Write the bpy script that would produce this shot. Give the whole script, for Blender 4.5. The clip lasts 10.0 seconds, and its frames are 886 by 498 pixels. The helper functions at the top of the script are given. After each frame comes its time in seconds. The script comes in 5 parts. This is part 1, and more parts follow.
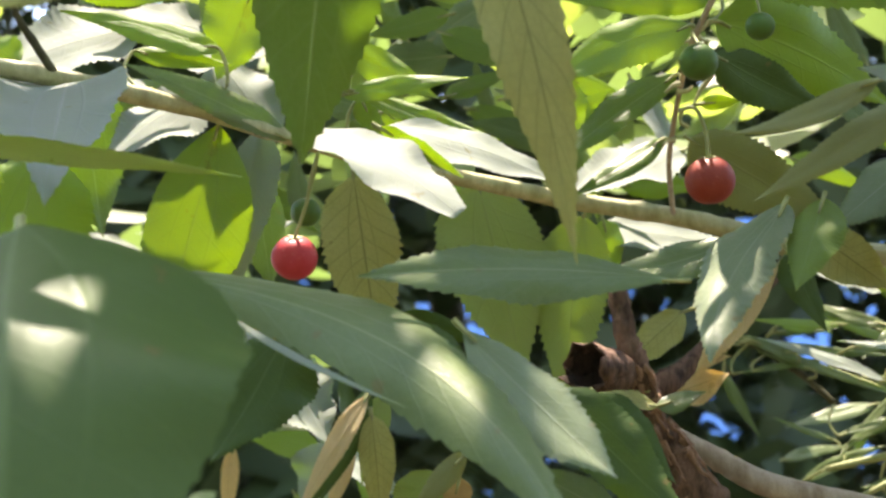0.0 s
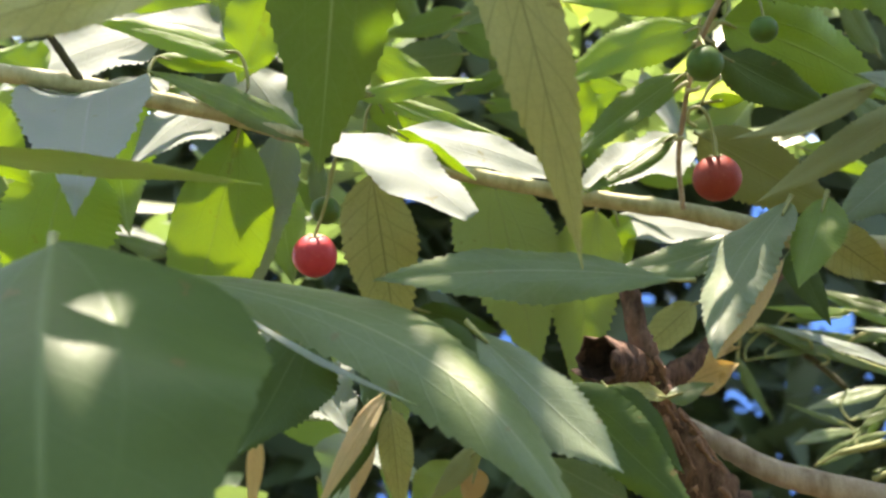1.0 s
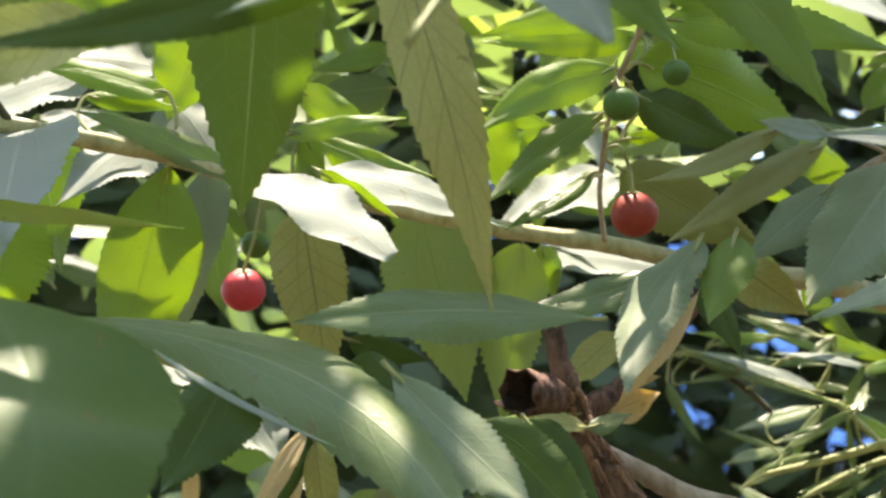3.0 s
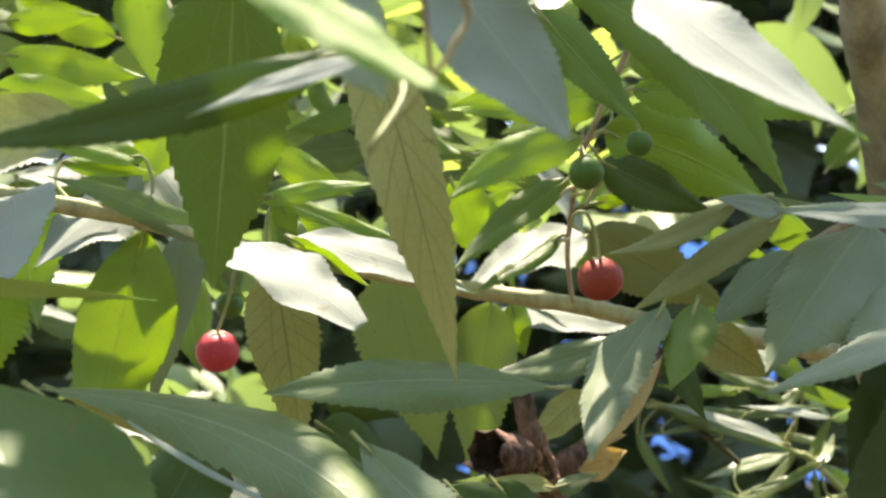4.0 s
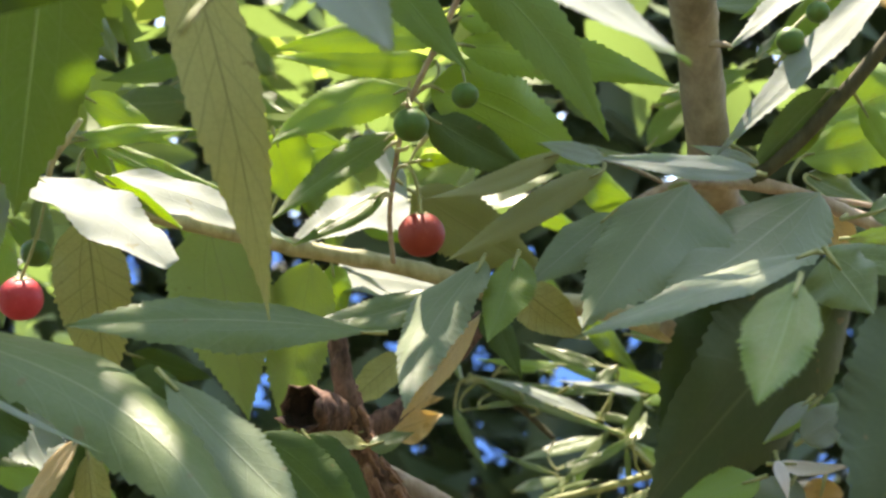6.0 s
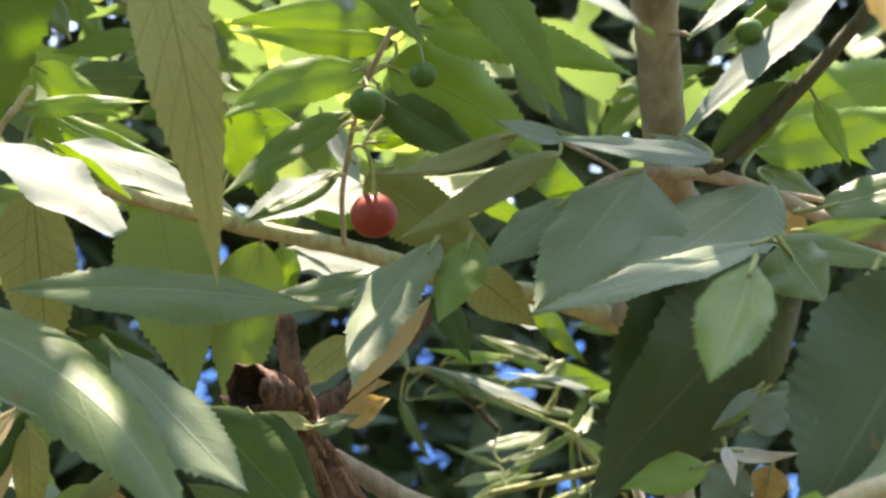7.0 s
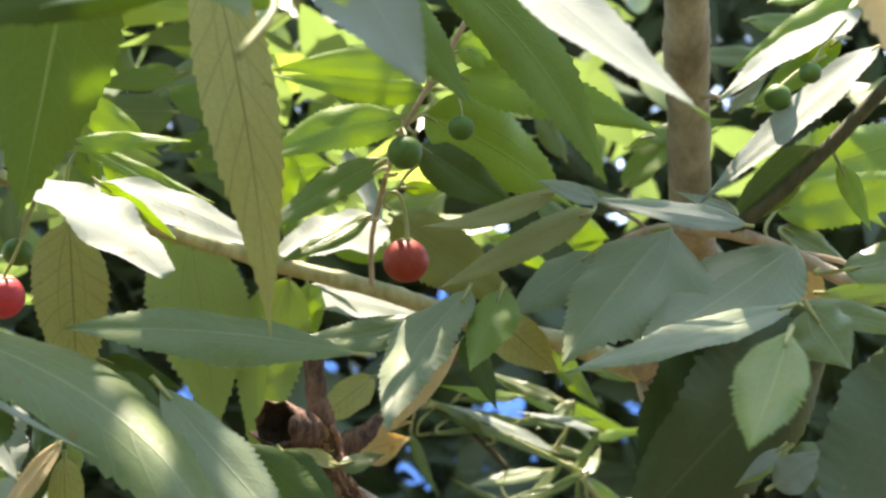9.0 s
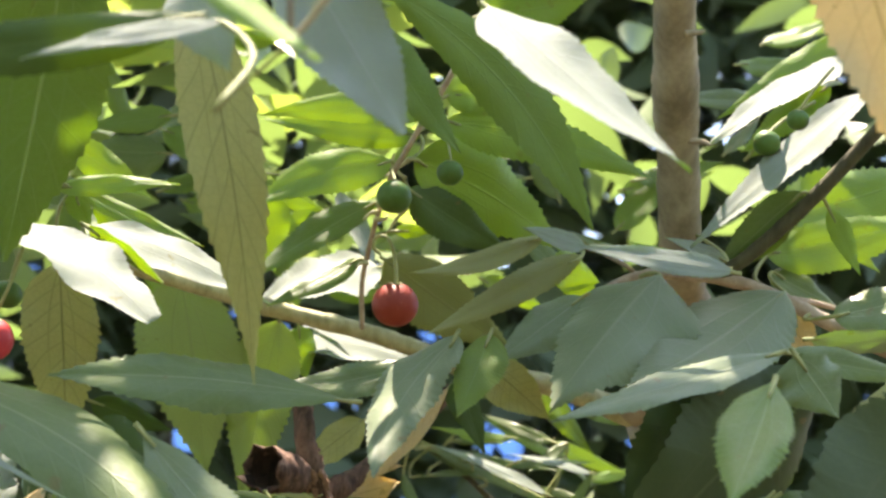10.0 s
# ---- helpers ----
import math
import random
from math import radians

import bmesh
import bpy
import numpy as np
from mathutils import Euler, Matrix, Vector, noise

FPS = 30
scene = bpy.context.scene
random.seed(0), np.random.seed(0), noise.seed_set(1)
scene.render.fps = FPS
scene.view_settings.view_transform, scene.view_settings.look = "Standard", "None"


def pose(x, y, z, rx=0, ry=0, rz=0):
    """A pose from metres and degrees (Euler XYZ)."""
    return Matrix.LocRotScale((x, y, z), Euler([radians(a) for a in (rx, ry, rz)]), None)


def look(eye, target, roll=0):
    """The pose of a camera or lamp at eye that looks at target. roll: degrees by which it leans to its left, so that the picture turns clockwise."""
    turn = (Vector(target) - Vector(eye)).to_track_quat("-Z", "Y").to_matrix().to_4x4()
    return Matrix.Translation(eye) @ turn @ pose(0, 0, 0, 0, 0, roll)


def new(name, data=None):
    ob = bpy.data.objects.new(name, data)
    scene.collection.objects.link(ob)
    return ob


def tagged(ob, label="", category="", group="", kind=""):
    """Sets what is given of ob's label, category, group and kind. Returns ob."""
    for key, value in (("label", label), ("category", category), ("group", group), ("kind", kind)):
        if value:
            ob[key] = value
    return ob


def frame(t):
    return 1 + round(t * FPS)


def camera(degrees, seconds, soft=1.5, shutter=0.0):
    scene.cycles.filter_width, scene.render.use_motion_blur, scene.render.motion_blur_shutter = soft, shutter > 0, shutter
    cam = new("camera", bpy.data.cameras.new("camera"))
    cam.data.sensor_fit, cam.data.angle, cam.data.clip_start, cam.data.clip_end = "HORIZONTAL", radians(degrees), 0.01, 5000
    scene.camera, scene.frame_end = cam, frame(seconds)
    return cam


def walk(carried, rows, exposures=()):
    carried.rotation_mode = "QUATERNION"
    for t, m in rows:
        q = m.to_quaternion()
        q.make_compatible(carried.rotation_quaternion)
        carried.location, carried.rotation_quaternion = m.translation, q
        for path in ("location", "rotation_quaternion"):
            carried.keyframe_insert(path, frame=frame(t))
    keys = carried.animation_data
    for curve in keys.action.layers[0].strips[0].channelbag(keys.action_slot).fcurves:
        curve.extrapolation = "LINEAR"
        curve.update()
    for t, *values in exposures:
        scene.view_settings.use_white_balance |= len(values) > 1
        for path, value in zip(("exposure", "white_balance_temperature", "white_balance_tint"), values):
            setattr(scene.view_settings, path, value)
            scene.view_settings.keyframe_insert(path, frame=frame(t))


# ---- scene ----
# ---- camera and walk ----
cam = camera(35.026, 10.0, soft=2.6)
cam.data.dof.use_dof = True
cam.data.dof.focus_distance = 0.33
cam.data.dof.aperture_fstop = 30.0
PATH = [
    (0, pose(-0.01131, 0.01247, 1.59646, 102.248, 2.767, 12.356)),
    (0.5, pose(-0.00739, 0.00663, 1.59867, 101.302, 3.125, 13.381)),
    (1, pose(-0.00653, 0.00182, 1.59889, 101.406, 3.068, 13.430)),
    (1.5, pose(-0.00488, 0.00366, 1.59813, 101.388, 3.141, 13.015)),
    (2, pose(-0.00194, 0.00247, 1.59974, 101.254, 3.161, 12.507)),
    (2.5, pose(0.00000, -0.00000, 1.60000, 101.347, 3.461, 11.941)),
    (4, pose(0.00692, -0.01411, 1.60908, 102.996, 3.817, 10.715)),
    (4.5, pose(0.00906, -0.01111, 1.60662, 103.214, 3.969, 9.839)),
    (5, pose(0.01162, -0.00365, 1.59965, 103.136, 4.407, 8.253)),
    (5.5, pose(0.01067, -0.00372, 1.59944, 102.749, 3.836, 5.901)),
    (6, pose(0.00658, -0.00438, 1.59764, 102.738, 3.421, 3.374)),
    (7.5, pose(0.00367, 0.00077, 1.59191, 102.853, 1.601, 0.121)),
    (8, pose(0.00020, -0.00528, 1.59161, 103.295, 0.528, 0.055)),
    (8.5, pose(-0.00224, -0.00908, 1.59458, 103.706, 0.498, 0.062)),
    (9, pose(-0.00514, -0.01119, 1.59770, 103.577, 0.213, -0.012)),
    (9.5, pose(-0.00355, -0.01073, 1.59721, 104.317, 0.122, -0.026)),
    (10, pose(-0.00202, -0.01147, 1.60012, 105.000, 0.000, -0.000)),
]
walk(cam, PATH, exposures=[(0.0, 2.72, 7550, 15), (4.5, 2.68, 7550, 15), (6.0, 2.68, 7550, 15), (10.0, 2.82, 7550, 15)])

# ---- world and sun ----
SUN_ELEV, SUN_AZ = 74.0, -20.0      # degrees above the horizon; degrees right of straight ahead (+y)
world = bpy.data.worlds.new("sky")
scene.world = world
world.use_nodes = True
wn = world.node_tree
sky = wn.nodes.new("ShaderNodeTexSky")
sky.sky_type = "NISHITA"
sky.sun_disc = False
sky.sun_elevation = radians(SUN_ELEV)
sky.sun_rotation = radians(SUN_AZ)
wn.links.new(sky.outputs["Color"], wn.nodes["Background"].inputs["Color"])
wn.nodes["Background"].inputs["Strength"].default_value = 0.145
sun_dir = Vector((math.sin(radians(SUN_AZ)) * math.cos(radians(SUN_ELEV)),
                  math.cos(radians(SUN_AZ)) * math.cos(radians(SUN_ELEV)),
                  math.sin(radians(SUN_ELEV))))
sun = new("sun", bpy.data.lights.new("sun", "SUN"))
sun.data.energy = 3.4
sun.data.angle = radians(0.53)
sun.data.color = (1.0, 0.96, 0.89)
sun.matrix_world = look(sun_dir * 20, (0, 0, 0))


# ---- materials ----
class Nodes:
    """A short hand for building node materials."""

    def __init__(self, name):
        self.mat = bpy.data.materials.new(name)
        self.mat.use_nodes = True
        self.tree = self.mat.node_tree
        self.tree.nodes.clear()

    def add(self, kind, sets=(), **links):
        node = self.tree.nodes.new(kind)
        for key, value in sets:
            node.inputs[key].default_value = value
        for key, value in links.items():
            self.wire(value, node.inputs[key.replace("_", " ")])
        return node

    def wire(self, source, socket):
        self.tree.links.new(source, socket)

    def math(self, op, a, b=None, clamp=False):
        node = self.tree.nodes.new("ShaderNodeMath")
        node.operation, node.use_clamp = op, clamp
        for i, v in enumerate((a, b)):
            if v is None:
                continue
            if isinstance(v, (int, float)):
                node.inputs[i].default_value = v
            else:
                self.wire(v, node.inputs[i])
        return node.outputs[0]

    def mix(self, fac, a, b, blend="MIX"):
        node = self.tree.nodes.new("ShaderNodeMix")
        node.data_type, node.blend_type = "RGBA", blend
        for i, v in ((0, fac), (6, a), (7, b)):
            if isinstance(v, (int, float, tuple)):
                node.inputs[i].default_value = v if not isinstance(v, tuple) else (*v, 1.0)[:4]
            else:
                self.wire(v, node.inputs[i])
        return node.outputs[2]

    def ramp(self, fac, stops):
        node = self.tree.nodes.new("ShaderNodeValToRGB")
        while len(node.color_ramp.elements) < len(stops):
            node.color_ramp.elements.new(0.5)
        for e, (p, c) in zip(node.color_ramp.elements, stops):
            e.position, e.color = p, (*c, 1.0)
        self.wire(fac, node.inputs[0])
        return node.outputs[0]

    def noise(self, vector, scale, detail=3.0, rough=0.55):
        node = self.add("ShaderNodeTexNoise", (("Scale", scale), ("Detail", detail), ("Roughness", rough)))
        self.wire(vector, node.inputs["Vector"])
        return node.outputs[0]

    def finish(self, shader):
        out = self.tree.nodes.new("ShaderNodeOutputMaterial")
        self.wire(shader, out.inputs["Surface"])
        return self.mat


def leaf_material(name, base, second, through_colour, vein, through_share, rough, relief, sheen=0.12, gloss=0.4):
    """One face of a leaf: midrib, curved side veins, a net of fine veins, mottling and blemishes."""
    n = Nodes(name)
    coord = n.add("ShaderNodeTexCoord")
    uv = n.add("ShaderNodeSeparateXYZ", Vector=coord.outputs["UV"])
    u, v = uv.outputs["X"], n.math("MULTIPLY_ADD", uv.outputs["Y"], 2.0)
    n.tree.nodes[-1].inputs[2].default_value = -1.0
    side = n.math("ABSOLUTE", v)
    rib = n.math("SUBTRACT", 1.0, n.math("MULTIPLY", side, 24.0), clamp=True)
    bow = n.math("POWER", n.math("MULTIPLY", u, n.math("SUBTRACT", 1.0, n.math("MULTIPLY", u, 0.35))), 0.45)
    lateral = n.math("ABSOLUTE", n.math("SUBTRACT", side, n.math("MULTIPLY", bow, 0.58)))
    lateral = n.math("SUBTRACT", 1.0, n.math("MULTIPLY", lateral, 30.0), clamp=True)
    lateral = n.math("MULTIPLY", lateral, n.math("SUBTRACT", 1.0, n.math("MULTIPLY", u, 1.1), clamp=True))
    wav = n.noise(coord.outputs["Object"], 60.0, 1.0)
    steps = n.math("FRACT", n.math("ADD", n.math("MULTIPLY", n.math("SUBTRACT", u, n.math("MULTIPLY", side, 0.16)), 10.0),
                                   n.math("MULTIPLY", wav, 0.9)))
    cross = n.math("SUBTRACT", 1.0, n.math("MULTIPLY", n.math("ABSOLUTE", n.math("SUBTRACT", steps, 0.5)), 13.0), clamp=True)
    cell = n.add("ShaderNodeTexVoronoi", (("Scale", 560.0),), Vector=coord.outputs["Object"])
    cell.feature = "DISTANCE_TO_EDGE"
    net = n.math("SUBTRACT", 1.0, n.math("MULTIPLY", cell.outputs["Distance"], 9.0), clamp=True)
    strong = n.math("MAXIMUM", rib, n.math("MAXIMUM", n.math("MULTIPLY", lateral, 0.9), n.math("MULTIPLY", cross, 0.32 * relief)))
    lines = n.math("MAXIMUM", strong, n.math("MULTIPLY", net, 0.10 * relief))
    info = n.add("ShaderNodeObjectInfo")
    big = n.noise(coord.outputs["Object"], 38.0, 4.0)
    fine = n.noise(coord.outputs["Object"], 900.0, 2.0)
    tone = n.math("ADD", n.math("MULTIPLY", info.outputs["Random"], 0.5), n.math("MULTIPLY", big, 0.6))
    colour = n.mix(n.math("SUBTRACT", tone, 0.1, clamp=True), base, second)
    colour = n.mix(n.math("MULTIPLY", fine, 0.26), colour, vein)
    colour = n.mix(n.math("MULTIPLY", lines, min(0.9, 0.62 * relief)), colour, vein)
    colour = n.mix(n.math("MULTIPLY", rib, 0.6), colour, vein)
    spots = n.math("GREATER_THAN", n.noise(coord.outputs["Object"], 170.0, 2.0), 0.71)
    colour = n.mix(n.math("MULTIPLY", spots, 0.55), colour, (0.16, 0.10, 0.04))
    quilt = n.noise(coord.outputs["Object"], 170.0, 2.0)
    height = n.math("ADD", n.math("MULTIPLY", lines, relief), n.math("ADD", n.math("MULTIPLY", fine, 0.25), n.math("MULTIPLY", quilt, 0.9)))
    bump = n.add("ShaderNodeBump", (("Strength", 0.3), ("Distance", 0.0004)), Height=height)
    skin = n.add("ShaderNodeBsdfPrincipled", (("Specular IOR Level", gloss), ("Sheen Weight", sheen), ("Sheen Roughness", 0.5)),
                 Base_Color=colour, Normal=bump.outputs[0])
    n.wire(n.math("ADD", n.math("MULTIPLY", big, 0.16), rough - 0.08), skin.inputs["Roughness"])
    glow = n.mix(n.math("MULTIPLY", lines, 0.45), through_colour, tuple(c * 0.45 for c in through_colour))
    glow = n.mix(n.math("MULTIPLY", tone, 0.35), glow, tuple(c * 0.7 for c in through_colour))
    back = n.add("ShaderNodeBsdfTranslucent", Color=glow, Normal=bump.outputs[0])
    both = n.add("ShaderNodeMixShader", (("Fac", through_share),))
    n.wire(skin.outputs[0], both.inputs[1])
    n.wire(back.outputs[0], both.inputs[2])
    return n.finish(both.outputs[0])


def bark_material(name, dark, light, scale, depth, rough=0.8):
    n = Nodes(name)
    coord = n.add("ShaderNodeTexCoord")
    stretch = n.add("ShaderNodeMapping", (("Scale", (1.0, 1.0, 0.28)),), Vector=coord.outputs["Object"])
    coarse = n.noise(stretch.outputs[0], scale, 5.0, 0.65)
    grain = n.noise(coord.outputs["Object"], scale * 6, 3.0)
    colour = n.ramp(coarse, ((0.32, dark), (0.62, light)))
    colour = n.mix(n.math("MULTIPLY", grain, 0.5), colour, dark)
    height = n.math("ADD", coarse, n.math("MULTIPLY", grain, 0.35))
    bump = n.add("ShaderNodeBump", (("Strength", 0.8), ("Distance", depth)), Height=height)
    skin = n.add("ShaderNodeBsdfPrincipled", (("Roughness", rough), ("Specular IOR Level", 0.25)),
                 Base_Color=colour, Normal=bump.outputs[0])
    return n.finish(skin.outputs[0])


def berry_material(name, low, high, blotch):
    n = Nodes(name)
    coord = n.add("ShaderNodeTexCoord")
    cloud = n.noise(coord.outputs["Object"], 120.0, 3.0)
    grain = n.noise(coord.outputs["Object"], 1500.0, 2.0)
    colour = n.ramp(cloud, ((0.3, low), (0.7, high)))
    colour = n.mix(n.math("MULTIPLY", n.math("GREATER_THAN", grain, 0.68), 0.35), colour, blotch)
    bump = n.add("ShaderNodeBump", (("Strength", 0.25), ("Distance", 0.0003)), Height=grain)
    skin = n.add("ShaderNodeBsdfPrincipled", (("Roughness", 0.52), ("Specular IOR Level", 0.3), ("Subsurface Weight", 0.25),
                                              ("Subsurface Radius", (0.003, 0.001, 0.0006)), ("Subsurface Scale", 1.0)),
                 Base_Color=colour, Normal=bump.outputs[0])
    return n.finish(skin.outputs[0])


mature_top = leaf_material("mature_leaf_top", (0.062, 0.100, 0.025), (0.118, 0.158, 0.054), (0.50, 0.76, 0.18), (0.26, 0.30, 0.15), 0.16, 0.37, 1.0)
mature_under = leaf_material("mature_leaf_underside", (0.225, 0.255, 0.24), (0.29, 0.32, 0.30), (0.55, 0.78, 0.12), (0.45, 0.47, 0.38), 0.40, 0.70, 1.0)
full_top = leaf_material("full_grown_leaf_top", (0.056, 0.105, 0.018), (0.098, 0.152, 0.038), (0.62, 0.85, 0.12), (0.36, 0.44, 0.20), 0.32, 0.36, 1.0)
full_under = leaf_material("full_grown_leaf_underside", (0.34, 0.42, 0.18), (0.40, 0.48, 0.22), (0.62, 0.85, 0.12), (0.40, 0.46, 0.22), 0.35, 0.66, 1.3)
# darkened leaf colours stand in for shade on hanging leaves and far woods
shade_dark_top = leaf_material("shade_darkened_leaf_top", (0.026, 0.046, 0.016), (0.044, 0.068, 0.024), (0.4, 0.55, 0.12), (0.09, 0.12, 0.05), 0.06, 0.5, 0.8, 0.03)
young_top = leaf_material("young_leaf_top", (0.15, 0.25, 0.045), (0.18, 0.28, 0.055), (0.68, 0.86, 0.15), (0.28, 0.36, 0.13), 0.40, 0.50, 1.0)
young_under = leaf_material("young_leaf_underside", (0.42, 0.50, 0.22), (0.45, 0.55, 0.22), (0.62, 0.78, 0.06), (0.44, 0.50, 0.22), 0.50, 0.66, 1.4)
# bleached dead leaf, painted brighter because leaves above block its sun
bleached = leaf_material("bleached_dead_leaf", (0.74, 0.69, 0.63), (0.84, 0.80, 0.75), (0.8, 0.7, 0.55), (0.60, 0.52, 0.44), 0.25, 0.75, 1.2, 0.0, 0.2)
# young-leaf colours dimmed to stand in for half shade
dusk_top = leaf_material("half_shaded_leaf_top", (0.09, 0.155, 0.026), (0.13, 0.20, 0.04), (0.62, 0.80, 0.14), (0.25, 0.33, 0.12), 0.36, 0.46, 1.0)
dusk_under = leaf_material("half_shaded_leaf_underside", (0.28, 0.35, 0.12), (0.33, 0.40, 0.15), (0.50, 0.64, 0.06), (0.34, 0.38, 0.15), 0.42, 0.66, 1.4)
# mature-leaf colours darkened for the broad leaf and others standing in shade
broad_shaded_top = leaf_material("broad_shaded_leaf_top", (0.034, 0.066, 0.015), (0.060, 0.098, 0.026), (0.5, 0.7, 0.14), (0.11, 0.16, 0.06), 0.10, 0.46, 0.9, 0.0, 0.16)
# paler copy of mature leaf: greyish bloom, plus sky sheen put into the colour
dusty_skylit_top = leaf_material("dusty_skylit_leaf_top", (0.100, 0.138, 0.062), (0.155, 0.195, 0.105), (0.50, 0.76, 0.18), (0.24, 0.27, 0.17), 0.14, 0.42, 1.0, 0.25)
old_top = leaf_material("old_leaf_top", (0.17, 0.19, 0.07), (0.21, 0.22, 0.08), (0.85, 0.85, 0.30), (0.28, 0.26, 0.12), 0.25, 0.55, 1.0)
old_under = leaf_material("old_leaf_underside", (0.42, 0.41, 0.14), (0.49, 0.47, 0.18), (0.55, 0.68, 0.12), (0.17, 0.15, 0.06), 0.26, 0.70, 1.8)
dry_top = leaf_material("dry_leaf_top", (0.40, 0.26, 0.12), (0.50, 0.35, 0.16), (0.9, 0.7, 0.35), (0.44, 0.32, 0.17), 0.38, 0.7, 1.2)
dry_under = leaf_material("dry_leaf_underside", (0.70, 0.57, 0.31), (0.78, 0.65, 0.38), (0.85, 0.68, 0.28), (0.40, 0.28, 0.13), 0.42, 0.75, 1.4)
bark_green = bark_material("green_twig_bark", (0.28, 0.26, 0.13), (0.55, 0.52, 0.31), 260.0, 0.0005, 0.6)
bark_dark = bark_material("dark_twig_bark", (0.05, 0.045, 0.025), (0.12, 0.11, 0.06), 260.0, 0.0005)
bark_dead = bark_material("dead_wood", (0.08, 0.035, 0.02), (0.46, 0.27, 0.17), 330.0, 0.002, 0.9)
bark_brown = bark_material("brown_shaded_bark", (0.045, 0.025, 0.016), (0.26, 0.15, 0.10), 360.0, 0.0015, 0.9)
stub_bark = bark_material("weathered_stub_bark", (0.035, 0.02, 0.016), (0.24, 0.14, 0.10), 520.0, 0.001, 0.9)
# near-black wood puts the hollow's shade into its colour
hollow_dark = bark_material("dark_hollow_wood", (0.012, 0.008, 0.006), (0.06, 0.035, 0.025), 300.0, 0.001, 0.95)
bark_pink = bark_material("brown_twig_bark", (0.27, 0.20, 0.14), (0.54, 0.44, 0.34), 240.0, 0.0006)
bark_grey = bark_material("grey_stem_bark", (0.19, 0.155, 0.105), (0.42, 0.36, 0.26), 120.0, 0.0003)
bark_tan = bark_material("tan_twig_bark", (0.28, 0.22, 0.12), (0.46, 0.40, 0.24), 260.0, 0.0004, 0.6)
leafstalk = bark_material("leaf_stalk", (0.20, 0.22, 0.08), (0.36, 0.37, 0.17), 300.0, 0.0003, 0.6)
pink_skin = berry_material("bright_ripe_skin", (0.44, 0.028, 0.045), (0.56, 0.06, 0.075), (0.60, 0.22, 0.20))
red_skin = berry_material("ripe_skin", (0.23, 0.028, 0.017), (0.31, 0.050, 0.030), (0.52, 0.18, 0.12))
green_skin = berry_material("unripe_skin", (0.045, 0.105, 0.018), (0.08, 0.155, 0.03), (0.16, 0.23, 0.09))
# the dark kind: leaves in shade, with that shade put into their colour
KINDS = {"mature": (mature_top, mature_under), "young": (young_top, young_under), "full": (full_top, full_under), "shade_dark": (shade_dark_top, full_under), "old": (old_top, old_under), "dry": (dry_top, dry_under), "dusk": (dusk_top, dusk_under), "broad": (broad_shaded_top, full_under), "bleached": (bleached, bleached), "dark": (broad_shaded_top, full_under), "dusty_skylit": (dusty_skylit_top, mature_under)}
for kind, names in (("mature", "sage sage2 grey greyu pale teal"), ("young", "lime lime2 fresh green green2"), ("dusk", "olive2"), ("full", "deep"), ("shade_dark", "blade"),
                    ("old", "olive"), ("dry", "brown tan orange")):
    for word in names.split():
        KINDS[word] = KINDS[kind]


# ---- builders ----
def mesh_object(name, verts, faces, mats, parent=None, origin=(0, 0, 0), slots=None, uvs=None, smooth=True):
    """One mesh object, its corners given in the world, its origin at the point given."""
    me = bpy.data.meshes.new(name)
    off = np.asarray(origin, float)
    me.from_pydata((np.asarray(verts, float) - off).tolist(), [], [list(map(int, f)) for f in faces])
    for m in mats:
        me.materials.append(m)
    if slots is not None:
        me.polygons.foreach_set("material_index", np.asarray(slots, dtype=np.int32))
    if smooth:
        me.polygons.foreach_set("use_smooth", np.ones(len(faces), dtype=bool))
    if uvs is not None:
        layer = me.uv_layers.new(name="leaf")
        loops = np.zeros(len(me.loops), dtype=np.int32)
        me.loops.foreach_get("vertex_index", loops)
        layer.data.foreach_set("uv", np.asarray(uvs, dtype=np.float32)[loops].ravel())
    me.update()
    ob = new(name, me)
    ob.location = off if parent is None else off - np.array(parent["spot"] if "spot" in parent else parent.location)
    if parent is not None:
        ob.parent = parent
    ob["spot"] = [float(c) for c in off]
    return ob


def thing(name, spot, label, category, group=""):
    ob = new(name)
    ob.empty_display_size = 0.01
    ob.location = spot
    ob["spot"] = [float(c) for c in spot]
    return tagged(ob, label, category, group)


def glide(points, per=8):
    """Catmull-Rom through rows of x, y, z, radius."""
    p = np.asarray(points, float)
    p = np.vstack([2 * p[0] - p[1], p, 2 * p[-1] - p[-2]])
    out = []
    for i in range(1, len(p) - 2):
        for k in range(per):
            t = k / per
            a, b, c, d = p[i - 1:i + 3]
            out.append(0.5 * (2 * b + (c - a) * t + (2 * a - 5 * b + 4 * c - d) * t * t + (3 * b - a - 3 * c + d) * t ** 3))
    out.append(p[-2])
    return np.array(out)


WOOD = {}


